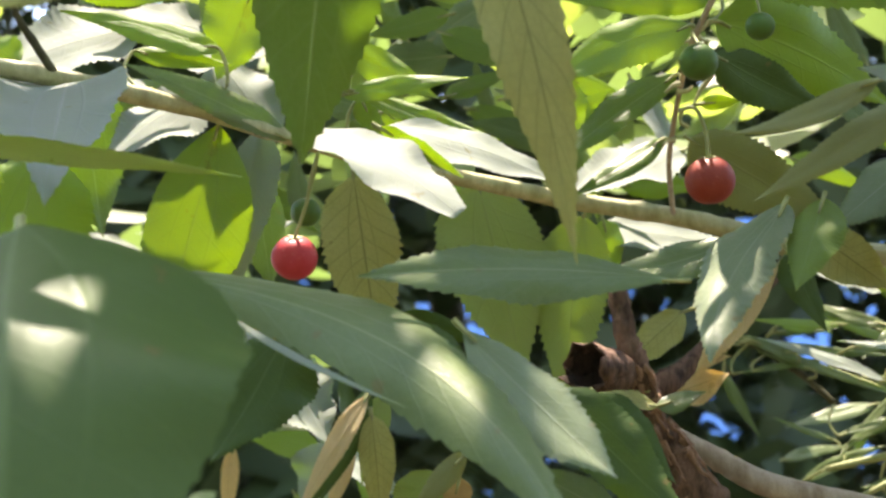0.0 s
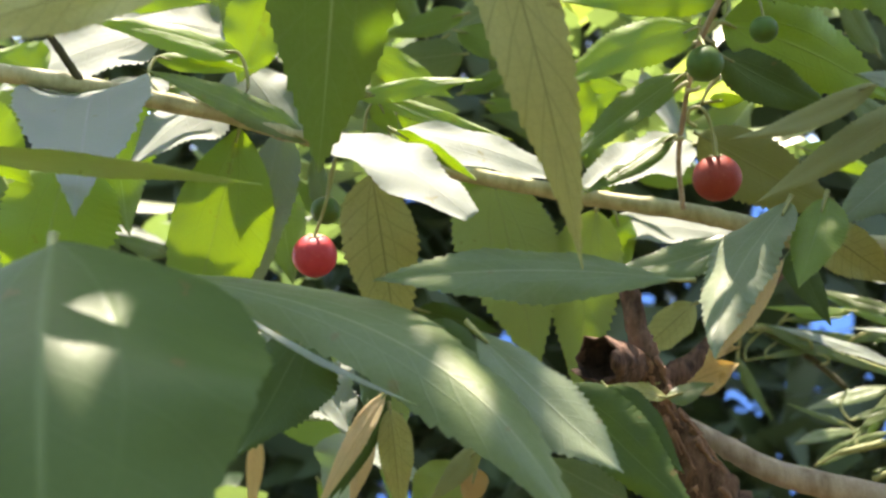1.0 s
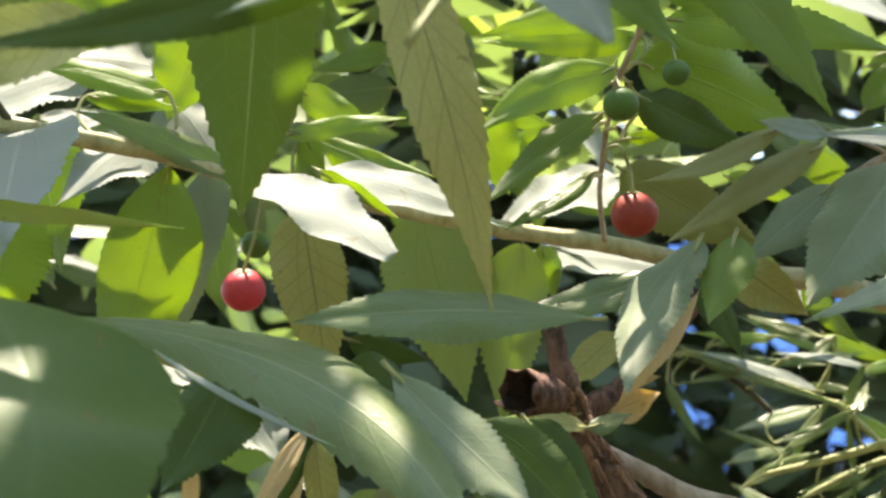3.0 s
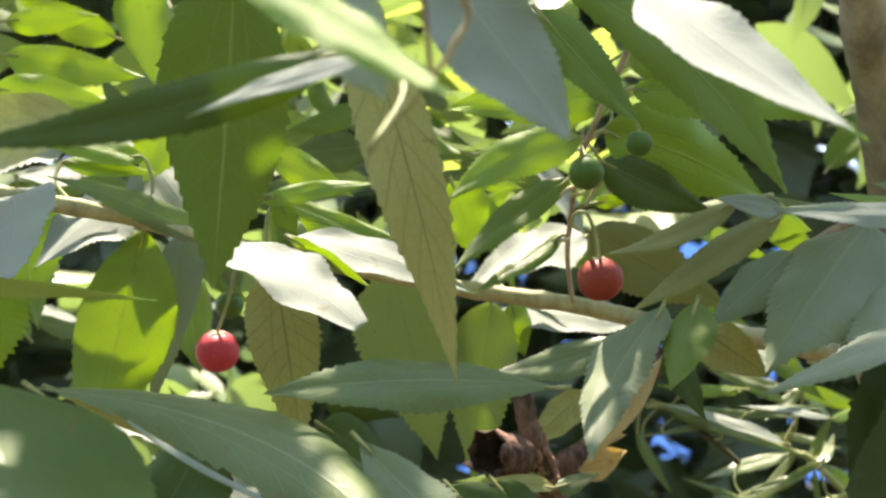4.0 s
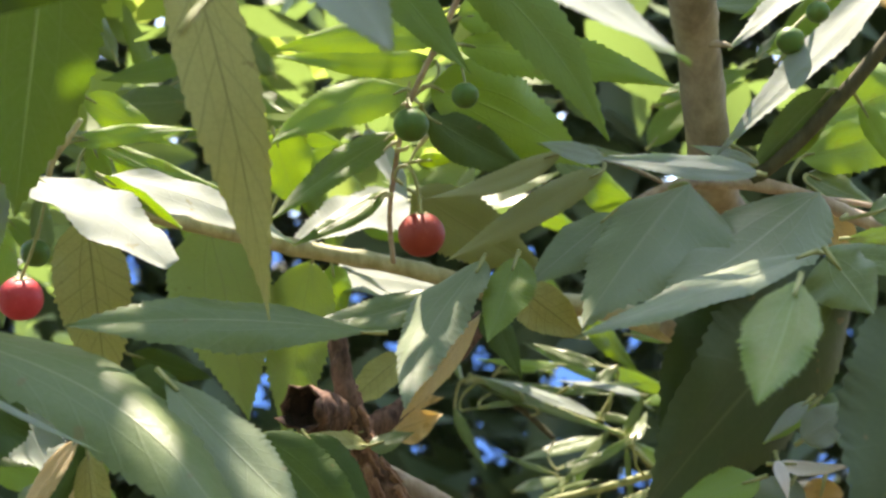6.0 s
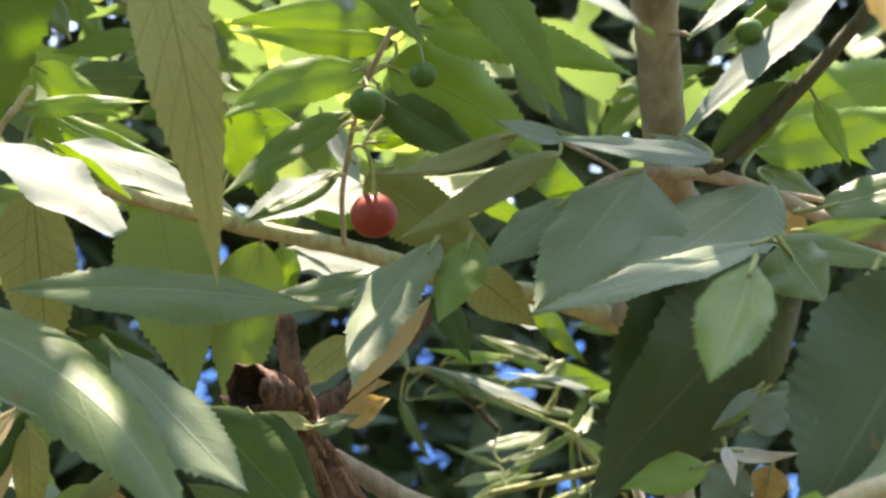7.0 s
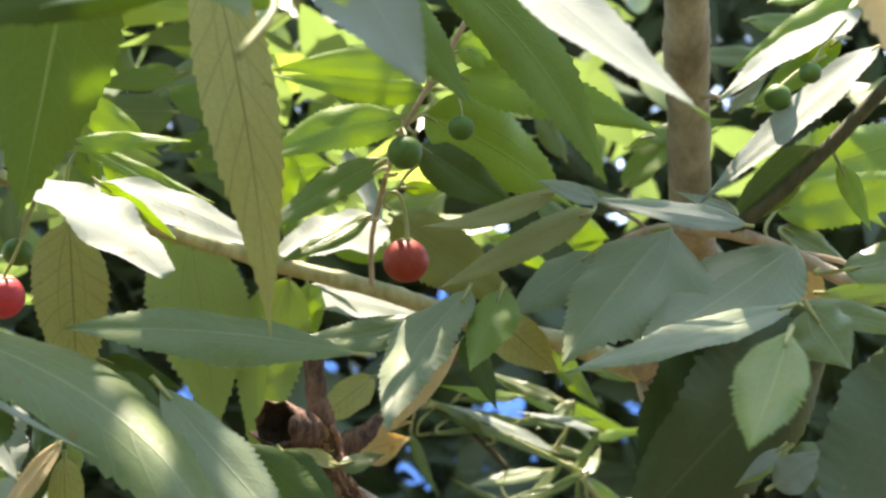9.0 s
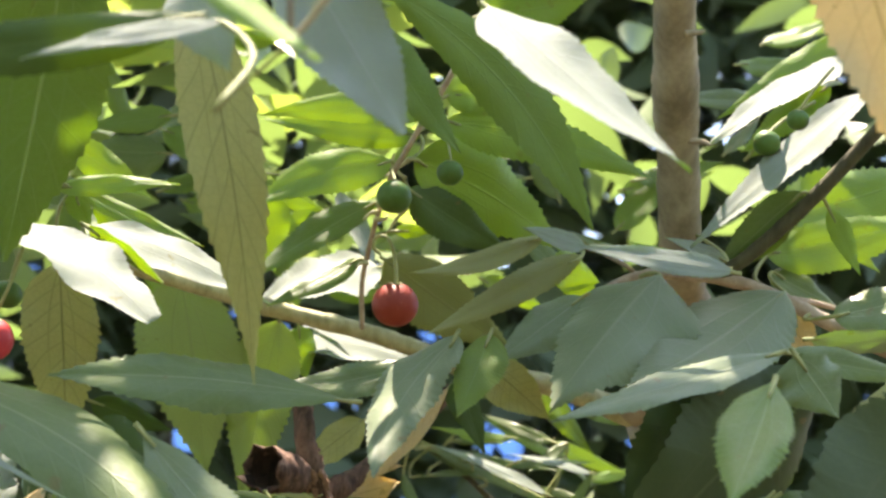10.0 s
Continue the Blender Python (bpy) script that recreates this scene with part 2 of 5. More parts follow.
def sweep(path, sides=12, rough=0.0, knots=0.0, seed=0):
    """Rings of a round stem along a path; rough and knots make it uneven."""
    rng = np.random.default_rng(seed)
    xyz, rad = path[:, :3], np.maximum(path[:, 3], 0.0002)
    tangent = np.gradient(xyz, axis=0)
    tangent /= np.linalg.norm(tangent, axis=1, keepdims=True) + 1e-12
    ref = np.array((0.31, 0.22, 0.93))
    verts, faces = [], []
    ang = np.linspace(0, 2 * np.pi, sides, endpoint=False)
    swell = 1 + knots * np.maximum(0, rng.normal(size=len(path)) - 0.9)
    for i, (c, t, r) in enumerate(zip(xyz, tangent, rad)):
        a = np.cross(t, ref)
        a /= np.linalg.norm(a) + 1e-12
        b = np.cross(t, a)
        rr = r * swell[i] * (1 + rough * rng.normal(size=sides))
        verts += list(c + np.outer(np.cos(ang) * rr, a) + np.outer(np.sin(ang) * rr, b))
    for i in range(len(path) - 1):
        for k in range(sides):
            q = (k + 1) % sides
            faces.append((i * sides + k, i * sides + q, (i + 1) * sides + q, (i + 1) * sides + k))
    faces.append(tuple(range(sides))[::-1])
    faces.append(tuple(range((len(path) - 1) * sides, len(path) * sides)))
    return verts, faces


def tube(parent, name, points, material, label=""):
    path = glide(points)
    dead = material in (bark_dead, bark_brown)
    verts, faces = sweep(path, 14, 0.10 if dead else 0.025, 0.12, seed=len(path))
    WOOD.setdefault(parent.name, []).append(path)
    ob = mesh_object(name, verts, faces, [material], parent, path[0, :3])
    return tagged(ob, label)


def unit(v):
    v = np.asarray(v, float)
    return v / (np.linalg.norm(v) + 1e-12)


LEAF_SEED = [0]
LEAVES = []


def leaf_grid(base, tip, width, face, bow, sag, fold, skew, blunt, peak, rng, bite=1.0, fall=1.3, stations=76, half=5):
    axis = np.asarray(tip, float) - np.asarray(base, float)
    length = np.linalg.norm(axis)
    axis /= length
    up = unit(np.asarray(face, float) - axis * np.dot(face, axis))
    side = np.cross(up, axis)
    us = np.linspace(0, 1, stations)
    vs = np.linspace(-1, 1, 2 * half + 1)
    cut = us * (1 - blunt) * 0.992 + 0.004
    rise = fall * peak / (1 - peak)
    shape = cut ** rise * (1 - cut) ** fall / (peak ** rise * (1 - peak) ** fall)
    saw = np.array((0.0, 0.5, 1.0))[np.arange(stations) % 3]
    teeth = 0.042 * width * bite * saw * np.repeat(rng.uniform(0.3, 1.4, stations // 3 + 1), 3)[:stations] * np.sqrt(shape)
    teeth += rng.normal(0, 0.004, stations) * width * shape
    ph = rng.uniform(0, 6.28, 4)
    amp = rng.uniform(0.5, 1.0, 4)
    grid = np.zeros((stations, 2 * half + 1, 3))
    for j, v in enumerate(vs):
        lean = 1 + skew * np.sign(v) * (1 - us)
        w = width / 2 * shape * lean * abs(v) + (teeth if abs(v) > 0.99 else 0.0)
        off = np.sign(v) * w
        arch = 4 * us * (1 - us)
        ripple = (0.055 * amp[0] * np.sin(9 * us + ph[0]) + 0.045 * amp[1] * np.sin(19 * us + ph[1])) * v * v * width * shape
        ripple += 0.028 * amp[2] * np.sin(5 * us + ph[2] + 2 * v) * width
        lift = fold * w - 0.22 * w * v * v - sag * length * arch + ripple
        twist = 0.10 * (amp[3] - 0.75) * (us - 0.5) * off * 4
        shift = (0.007 * bite * length if abs(v) > 0.99 else 0.0) * saw
        grid[:, j] = (np.asarray(base) + np.outer(us * length + shift - 0.05 * w * v * v, axis)
                      + np.outer(off + bow * length * arch, side) + np.outer(lift + twist, up))
    return grid, us, vs, up


def leaf(parent, base, tip, width, face, kind, bow=0.0, sag=0.03, fold=0.14, skew=0.14, blunt=0.0, peak=0.34, teeth=1.0, fall=1.3, shade=1, label=""):
    """A lance-shaped, toothed, lopsided leaf with a real thickness: its two faces, and the stalk that joins it to its twig."""
    LEAF_SEED[0] += 1
    rng = np.random.default_rng(LEAF_SEED[0])
    grid, us, vs, up = leaf_grid(base, tip, width, face, bow, sag, fold, skew * rng.choice((-1, 1)), blunt, peak, rng, teeth, fall)
    n, m = grid.shape[:2]
    uv = np.stack(np.meshgrid(us, vs * 0.5 + 0.5, indexing="ij"), -1).reshape(-1, 2)
    top = grid.reshape(-1, 3)
    thick = np.full((n, m), 0.00028)
    thick[0] = thick[-1] = 0.0
    thick[:, 0] = thick[:, -1] = 0.0
    low_index = n * m + np.arange(n * m).reshape(n, m)
    verts = np.vstack([top, top - np.outer(thick.ravel(), up)])
    uvs = np.vstack([uv, uv])
    idx = np.arange(n * m).reshape(n, m)
    faces, slots = [], []
    for table, slot in ((idx, 0), (low_index, 1)):
        a, b, c, d = table[:-1, :-1].ravel(), table[1:, :-1].ravel(), table[1:, 1:].ravel(), table[:-1, 1:].ravel()
        quads = np.stack([a, b, c, d] if slot == 0 else [a, d, c, b], 1)
        faces += quads.tolist()
        slots += [slot] * len(quads)
    ob = mesh_object("leaf", verts, faces, KINDS[kind], parent, base, slots, uvs)
    if kind in ("tan", "brown", "orange", "bleached"):
        tagged(ob, "withered " + kind + " leaf")
    LEAVES.append((parent.name, kind, unit(np.cross(up, np.asarray(tip) - np.asarray(base))), np.asarray(base, float), np.asarray(tip, float), width, shade))
    # the stalk, to the nearest wood where that is close
    base = np.asarray(base, float)
    away = unit(base - np.asarray(tip))
    end = base + away * 0.002
    best = 0.024
    for path in WOOD.get(parent.name, ()):
        d = np.linalg.norm(path[:, :3] - base, axis=1)
        if d.min() < best:
            best, end = d.min(), path[d.argmin(), :3]
    r = 0.00045 + 0.006 * width
    mid = (base + end) / 2 + away * 0.2 * np.linalg.norm(end - base)
    inside = base - away * 0.004
    stalk = glide([(*end, r * 1.15), (*mid, r), (*base, r), (*inside, r * 0.5)], 4)
    v, f = sweep(stalk, 7)
    mesh_object("petiole", v, f, [leafstalk], ob, base)
    return ob


def berry(spot, radius, kind, stalk):
    """A round fruit with a dimpled top, a scar below, its withered calyx and its stalk."""
    ob = thing("berry", spot, {"red": "ripe bright red berry hanging on a thin green stalk",
                               "red2": "ripe brick-red berry hanging on a curled stalk",
                               "green": "unripe small green berry on a thin stalk"}[kind], "berry", "berries on the tree")
    rows, cols = 24, 32
    verts, faces = [(0, 0, 0.90)], []
    for i in range(1, rows):
        a = math.pi * i / rows
        for k in range(cols):
            b = 2 * math.pi * k / cols
            r = math.sin(a) * (1 + 0.012 * math.sin(5 * b + radius * 9e3))
            h = math.cos(a) * 0.96
            h -= 0.10 * math.exp(-(a / 0.28) ** 2)
            h += 0.05 * math.exp(-((math.pi - a) / 0.16) ** 2)
            verts.append((r * math.cos(b), r * math.sin(b), h))
    verts.append((0, 0, -0.93))
    for k in range(cols):
        q = (k + 1) % cols
        faces.append((0, 1 + k, 1 + q))
        for i in range(rows - 2):
            faces.append((1 + i * cols + k, 1 + (i + 1) * cols + k, 1 + (i + 1) * cols + q, 1 + i * cols + q))
        faces.append((len(verts) - 1, 1 + (rows - 2) * cols + q, 1 + (rows - 2) * cols + k))
    top = Vector(stalk[0][:3]) - Vector(spot)
    turn = Vector((0, 0, 1)).rotation_difference(top)
    verts = [tuple(Vector(spot) + turn @ (Vector(v) * radius)) for v in verts]
    mesh_object("fruit", verts, faces, [{"red": pink_skin, "red2": red_skin, "green": green_skin}[kind]], ob, spot)
    # five narrow withered sepals
    cv, cf = [], []
    for k in range(5):
        b = 2 * math.pi * k / 5 + radius * 700
        out = Vector((math.cos(b), math.sin(b), 0))
        wide = Vector((-math.sin(b), math.cos(b), 0))
        i0 = len(cv)
        for s, w, h in ((0.04, 0.07, 0.87), (0.16, 0.08, 0.90), (0.30, 0.05, 0.93), (0.42, 0.012, 0.90)):
            for sgn in (-1, 1):
                for lift in (0, 0.03):
                    cv.append(tuple(Vector(spot) + turn @ ((out * s + wide * (sgn * w) + Vector((0, 0, h + lift))) * radius)))
        for j in range(3):
            a = i0 + 4 * j
            cf += [(a, a + 2, a + 6, a + 4), (a + 1, a + 5, a + 7, a + 3), (a, a + 4, a + 5, a + 1), (a + 2, a + 3, a + 7, a + 6)]
    mesh_object("calyx", cv, cf, [bark_green], ob, spot, smooth=False)
    rows_ = [(*(Vector(spot) + top.normalized() * radius * 0.84), stalk[0][3])] + [tuple(p) for p in stalk]
    v, f = sweep(glide(rows_, 6), 8, 0.02)
    mesh_object("stalk", v, f, [leafstalk], ob, spot)
    return ob


def broken_stub(parent, points):
    """A broken-off stub, its hollow painted dark for shade, with a ragged rim, and loose fibres of bark under it."""
    path = glide(points, 5)
    rng = np.random.default_rng(4)
    outer, f1 = sweep(path, 18, 0.11, 0.0, 5)
    rows = len(path)
    outer = np.array(outer).reshape(rows, 18, 3)
    way = unit(path[-1, :3] - path[-2, :3])
    ragged = rng.uniform(-0.005, 0.001, 18)
    ragged[[2, 3, 9, 10, 15]] += (0.004, 0.006, 0.004, 0.002, 0.005)
    outer[-1] += np.outer(ragged, way)
    outer[-2] += np.outer(ragged * 0.4, way)
    centre = path[-1, :3]
    rim = centre + (outer[-1] - centre) * 0.93 - way * 0.0003
    deep = centre + (outer[-1] - centre) * 0.8 - way * 0.006
    end = centre + (outer[-1] - centre) * 0.05 - way * 0.007
    verts = np.vstack([outer.reshape(-1, 3), rim, deep, end])
    faces = []
    for i in range(rows + 2):
        for k in range(18):
            q = (k + 1) % 18
            faces.append((i * 18 + k, i * 18 + q, (i + 1) * 18 + q, (i + 1) * 18 + k))
    ob = mesh_object("stub", verts, faces, [stub_bark, hollow_dark], parent, path[0, :3], [0] * (18 * rows) + [1] * (18 * 2))
    tagged(ob, "hollow ragged brown stub")
    # peeling bark along the stem
    stem = WOOD[parent.name][0]
    for k in range(34):
        i = int(rng.integers(16, len(stem) - 12))
        n = int(rng.integers(5, 12))
        piece = stem[i:i + n].copy()
        r = piece[:, 3:4].copy()
        a = rng.uniform(0, 6.28)
        out = np.array((math.cos(a), -abs(math.sin(a)), 0.25 * rng.normal()))
        lift = np.linspace(1.0, rng.uniform(0.95, 1.35), n)[:, None]
        piece[:, :3] += out * r * lift + rng.normal(0, 0.0002, (n, 3))
        piece[:, 3] = np.linspace(0.0009, 0.0002, n) * rng.uniform(0.6, 1.3)
        v, f = sweep(piece, 5, 0.15, 0, k)
        mesh_object("bark_strip", v, f, [bark_dead], parent, piece[0, :3])


# ---- the setting ----
earth = bark_material("leaf_litter_earth", (0.03, 0.022, 0.012), (0.10, 0.08, 0.04), 3.0, 0.02, 0.95)
ground = mesh_object("ground", [(-400, -400, 0), (400, -400, 0), (400, 400, 0), (-400, 400, 0)], [(0, 1, 2, 3)], [earth])
tagged(ground, "shaded brown earth under the trees", "ground", kind="structure")

# ---- branches ----
fruit = thing("fruiting_branch", (-0.16, 0.30, 1.72), "leafy green branch carrying red and green berries", "branch")
dead = thing("broken_branch", (0.0, 0.34, 1.62), "brown broken branch stub with peeling bark", "branch")
upright = thing("upright_stem", (0.12, 0.38, 1.70), "upright grey-brown stem with a few broad leaves", "branch")
side = thing("side_branch", (0.1, 0.3, 1.66), "thin brown side branch crowded with dark green leaves", "branch")
front = thing("front_branch", (-0.1, 0.25, 1.66), "branch with large folded grey-green leaves", "branch")
near_left = thing("low_branch", (-0.1, 0.2, 1.62), "shaded branch with one very broad dark leaf", "branch")
near_right = thing("withered_branch", (0.1, 0.2, 1.66), "twig with a withered tan leaf", "branch")
near = thing("low_spray", (0.05, 0.16, 1.58), "tan twig with pale and yellow-green leaves", "branch")
far = thing("far_spray", (0.1, 0.5, 1.68), "slender twigs with narrow grey-green leaves", "branch")
overhead = thing("overhead_spray", (-0.05, 0.17, 1.66), "twig with bright backlit and pale leaves", "branch")

tube(fruit, "bough", [(-0.1959, 0.2804, 1.7164, 0.00226), (-0.1822, 0.2871, 1.7125, 0.00228), (-0.1606, 0.2963, 1.7086, 0.00230), (-0.1395, 0.3162, 1.7058, 0.00226), (-0.1327, 0.3224, 1.7048, 0.00215), (-0.1198, 0.3320, 1.7009, 0.00204), (-0.0967, 0.3511, 1.6962, 0.00211), (-0.0522, 0.3753, 1.6870, 0.00234), (-0.0252, 0.3818, 1.6813, 0.00250), (-0.0102, 0.3837, 1.6766, 0.00264), (0.0089, 0.3878, 1.6699, 0.00294), (0.0315, 0.3929, 1.6670, 0.00325), (0.0550, 0.3993, 1.6587, 0.00372)], bark_green)
tube(fruit, "twig", [(-0.1600, 0.2952, 1.7096, 0.00108), (-0.1612, 0.2877, 1.7147, 0.00093), (-0.1617, 0.2816, 1.7186, 0.00078), (-0.1608, 0.2752, 1.7251, 0.00064)], bark_dark)
tube(fruit, "twig", [(-0.0250, 0.3798, 1.6814, 0.00073), (-0.0247, 0.3713, 1.6929, 0.00072), (-0.0221, 0.3598, 1.7006, 0.00069), (-0.0194, 0.3488, 1.7063, 0.00068), (-0.0156, 0.3358, 1.7122, 0.00071), (-0.0114, 0.3274, 1.7168, 0.00075), (-0.0080, 0.3221, 1.7209, 0.00073), (-0.0016, 0.3124, 1.7285, 0.00075), (0.0031, 0.3057, 1.7354, 0.00063), (0.0089, 0.2952, 1.7416, 0.00062)], bark_pink)
tube(fruit, "spur", [(-0.0146, 0.3376, 1.7151, 0.00070), (-0.0166, 0.3356, 1.7161, 0.00045), (-0.0184, 0.3336, 1.7169, 0.00020)], bark_green, "pale woolly spur")
tube(fruit, "spur", [(-0.0146, 0.3376, 1.7151, 0.00070), (-0.0161, 0.3365, 1.7134, 0.00045), (-0.0180, 0.3351, 1.7126, 0.00020)], bark_green, "pale woolly spur")
tube(fruit, "spur", [(-0.0140, 0.3374, 1.7158, 0.00070), (-0.0122, 0.3358, 1.7162, 0.00045), (-0.0111, 0.3339, 1.7171, 0.00020)], bark_green, "pale woolly spur")
tube(fruit, "spur", [(-0.0143, 0.3376, 1.7153, 0.00070), (-0.0130, 0.3367, 1.7134, 0.00045), (-0.0114, 0.3355, 1.7124, 0.00020)], bark_green, "pale woolly spur")
tube(fruit, "spur", [(-0.0146, 0.3375, 1.7153, 0.00070), (-0.0151, 0.3353, 1.7170, 0.00045), (-0.0146, 0.3334, 1.7181, 0.00020)], bark_green, "pale woolly spur")
tube(fruit, "spur", [(-0.0195, 0.3456, 1.7060, 0.00070), (-0.0211, 0.3447, 1.7053, 0.00050), (-0.0230, 0.3440, 1.7036, 0.00030)], bark_green, "pale woolly spur")
tube(fruit, "spur", [(-0.0220, 0.3492, 1.6929, 0.00070), (-0.0240, 0.3481, 1.6926, 0.00050), (-0.0249, 0.3473, 1.6913, 0.00030)], bark_green, "pale woolly spur")
tube(fruit, "spur", [(-0.0202, 0.3461, 1.7041, 0.00070), (-0.0176, 0.3453, 1.7039, 0.00050), (-0.0166, 0.3442, 1.7043, 0.00030)], bark_green, "pale woolly spur")
tube(fruit, "spur", [(-0.0116, 0.3456, 1.7071, 0.00070), (-0.0145, 0.3454, 1.7038, 0.00050), (-0.0165, 0.3453, 1.7004, 0.00030)], bark_green, "pale woolly spur")
tube(fruit, "twig", [(-0.0958, 0.3223, 1.7109, 0.00070), (-0.1003, 0.3244, 1.7062, 0.00085), (-0.1050, 0.3275, 1.7017, 0.00086), (-0.1082, 0.3333, 1.6954, 0.00058)], bark_green)
leaf(fruit, (-0.0706, 0.2247, 1.7308), (-0.0895, 0.2593, 1.6699), 0.0260, (0.07, -0.86, -0.51), "deep", fold=0.12, peak=0.45)
leaf(fruit, (-0.0499, 0.2254, 1.7199), (-0.0362, 0.2399, 1.6419), 0.0136, (-0.04, 0.99, 0.15), "olive", fold=0.1, bow=-0.03, peak=0.42, fall=1.5)
leaf(fruit, (-0.1064, 0.2614, 1.7441), (-0.1043, 0.2669, 1.7191), 0.0127, (0.64, -0.76, -0.11), "lime")
leaf(fruit, (-0.0964, 0.2909, 1.6874), (-0.0632, 0.2783, 1.6621), 0.0218, (-0.35, 0.56, -0.75), "pale", fold=0.1, blunt=0.12, teeth=0.4)
leaf(fruit, (-0.0855, 0.3076, 1.6909), (-0.0433, 0.3194, 1.6745), 0.0158, (-0.43, 0.64, -0.64), "pale", sag=0.05, teeth=0.4)
leaf(fruit, (-0.0848, 0.3028, 1.6896), (-0.0663, 0.3020, 1.6758), 0.0060, (-0.50, -0.59, -0.64), "green")
leaf(fruit, (-0.0226, 0.4203, 1.7096), (-0.0599, 0.4056, 1.6939), 0.0274, (0.03, 0.70, -0.72), "pale")
leaf(fruit, (-0.0520, 0.4189, 1.6879), (-0.0068, 0.4294, 1.6800), 0.0196, (-0.28, 0.66, -0.70), "pale")
leaf(fruit, (0.0114, 0.4340, 1.6754), (0.0376, 0.4413, 1.6653), 0.0196, (-0.42, 0.65, -0.63), "pale")
leaf(fruit, (-0.1619, 0.3076, 1.7121), (-0.1266, 0.2289, 1.6587), 0.0303, (-0.16, 0.50, -0.85), "grey", fold=0.06, peak=0.28, teeth=0.7)
leaf(fruit, (-0.1388, 0.3356, 1.7155), (-0.1613, 0.3230, 1.6942), 0.0263, (0.09, 0.81, -0.58), "pale")
leaf(fruit, (-0.1499, 0.2255, 1.6738), (-0.0988, 0.2526, 1.6671), 0.0057, (-0.14, 0.49, 0.86), "deep", bow=-0.03, fold=0.05)
leaf(fruit, (-0.1318, 0.3267, 1.7026), (-0.1503, 0.3291, 1.6439), 0.0255, (0.26, -0.96, -0.12), "lime", teeth=0.3, peak=0.42)
leaf(fruit, (-0.1274, 0.3454, 1.7061), (-0.1380, 0.3455, 1.6579), 0.0157, (0.06, 1.00, -0.01), "greyu")
leaf(fruit, (-0.1877, 0.3414, 1.7056), (-0.1996, 0.3389, 1.6555), 0.0311, (0.36, -0.93, -0.04), "lime")
leaf(fruit, (-0.2073, 0.3199, 1.7156), (-0.1952, 0.3366, 1.6966), 0.0169, (0.65, -0.72, -0.22), "lime")
leaf(fruit, (-0.1818, 0.3535, 1.7288), (-0.1797, 0.3627, 1.6859), 0.0223, (0.71, -0.70, -0.12), "deep")
leaf(fruit, (-0.1300, 0.3238, 1.7210), (-0.1637, 0.3051, 1.7287), 0.0093, (0.51, -0.79, 0.32), "lime", bow=-0.06)
leaf(fruit, (-0.1704, 0.3672, 1.7490), (-0.2154, 0.3470, 1.7278), 0.0325, (-0.09, 0.81, -0.58), "pale")
leaf(fruit, (-0.1510, 0.3765, 1.7478), (-0.1812, 0.3597, 1.7497), 0.0189, (-0.42, 0.68, -0.60), "pale")
leaf(fruit, (-0.1158, 0.3332, 1.6990), (-0.1469, 0.3014, 1.7124), 0.0085, (0.73, -0.68, 0.09), "sage", bow=-0.05)
leaf(fruit, (-0.1520, 0.3783, 1.7379), (-0.1344, 0.3868, 1.7136), 0.0350, (-0.80, 0.44, -0.42), "pale")
leaf(fruit, (-0.1271, 0.3406, 1.7434), (-0.1385, 0.3431, 1.7201), 0.0195, (0.06, -0.99, -0.14), "lime")
leaf(fruit, (-0.1940, 0.3405, 1.7297), (-0.2089, 0.3360, 1.7368), 0.0151, (0.33, -0.93, 0.12), "lime")
leaf(fruit, (-0.0181, 0.2721, 1.7265), (0.0019, 0.2766, 1.6986), 0.0110, (0.23, -0.97, 0.01), "dusk")
leaf(fruit, (-0.0156, 0.3320, 1.7156), (-0.0480, 0.3137, 1.6974), 0.0119, (0.40, -0.90, 0.20), "lime2", bow=-0.09)
leaf(fruit, (-0.0203, 0.3480, 1.7092), (-0.0513, 0.3315, 1.6837), 0.0091, (0.21, -0.92, 0.34), "full", bow=-0.04)
leaf(fruit, (-0.0254, 0.3649, 1.6980), (-0.0484, 0.3482, 1.6810), 0.0065, (0.27, -0.84, 0.46), "full")
leaf(fruit, (-0.0092, 0.3380, 1.7180), (0.0325, 0.3705, 1.7016), 0.0225, (0.52, -0.81, -0.28), "green2", bow=0.05)
leaf(fruit, (-0.0107, 0.3393, 1.7101), (0.0166, 0.3577, 1.6977), 0.0129, (0.50, -0.85, -0.16), "dark")
leaf(fruit, (-0.0527, 0.3512, 1.7128), (-0.0475, 0.3565, 1.6919), 0.0158, (0.44, -0.89, -0.12), "lime2")
leaf(fruit, (-0.0081, 0.3466, 1.7277), (-0.0493, 0.3284, 1.7260), 0.0079, (0.40, -0.91, 0.07), "lime2")
leaf(fruit, (-0.0011, 0.3313, 1.7332), (0.0164, 0.3294, 1.7341), 0.0106, (-0.10, -0.99, -0.11), "lime2")
leaf(fruit, (-0.0011, 0.3326, 1.7267), (0.0539, 0.3363, 1.7114), 0.0131, (0.05, -1.00, -0.04), "lime2", bow=0.06, shade=0)
leaf(fruit, (-0.0063, 0.3314, 1.7278), (-0.0471, 0.3142, 1.7214), 0.0088, (0.39, -0.92, 0.02), "lime2", bow=-0.06)
leaf(fruit, (-0.0004, 0.3323, 1.7368), (0.0185, 0.3356, 1.7324), 0.0091, (0.11, -0.97, -0.23), "lime2")
leaf(fruit, (-0.0522, 0.3707, 1.7068), (-0.0379, 0.3700, 1.7149), 0.0059, (0.02, -0.99, -0.13), "lime2")
leaf(fruit, (-0.0566, 0.3783, 1.7149), (-0.0486, 0.3826, 1.7033), 0.0101, (0.27, -0.95, -0.16), "lime2")
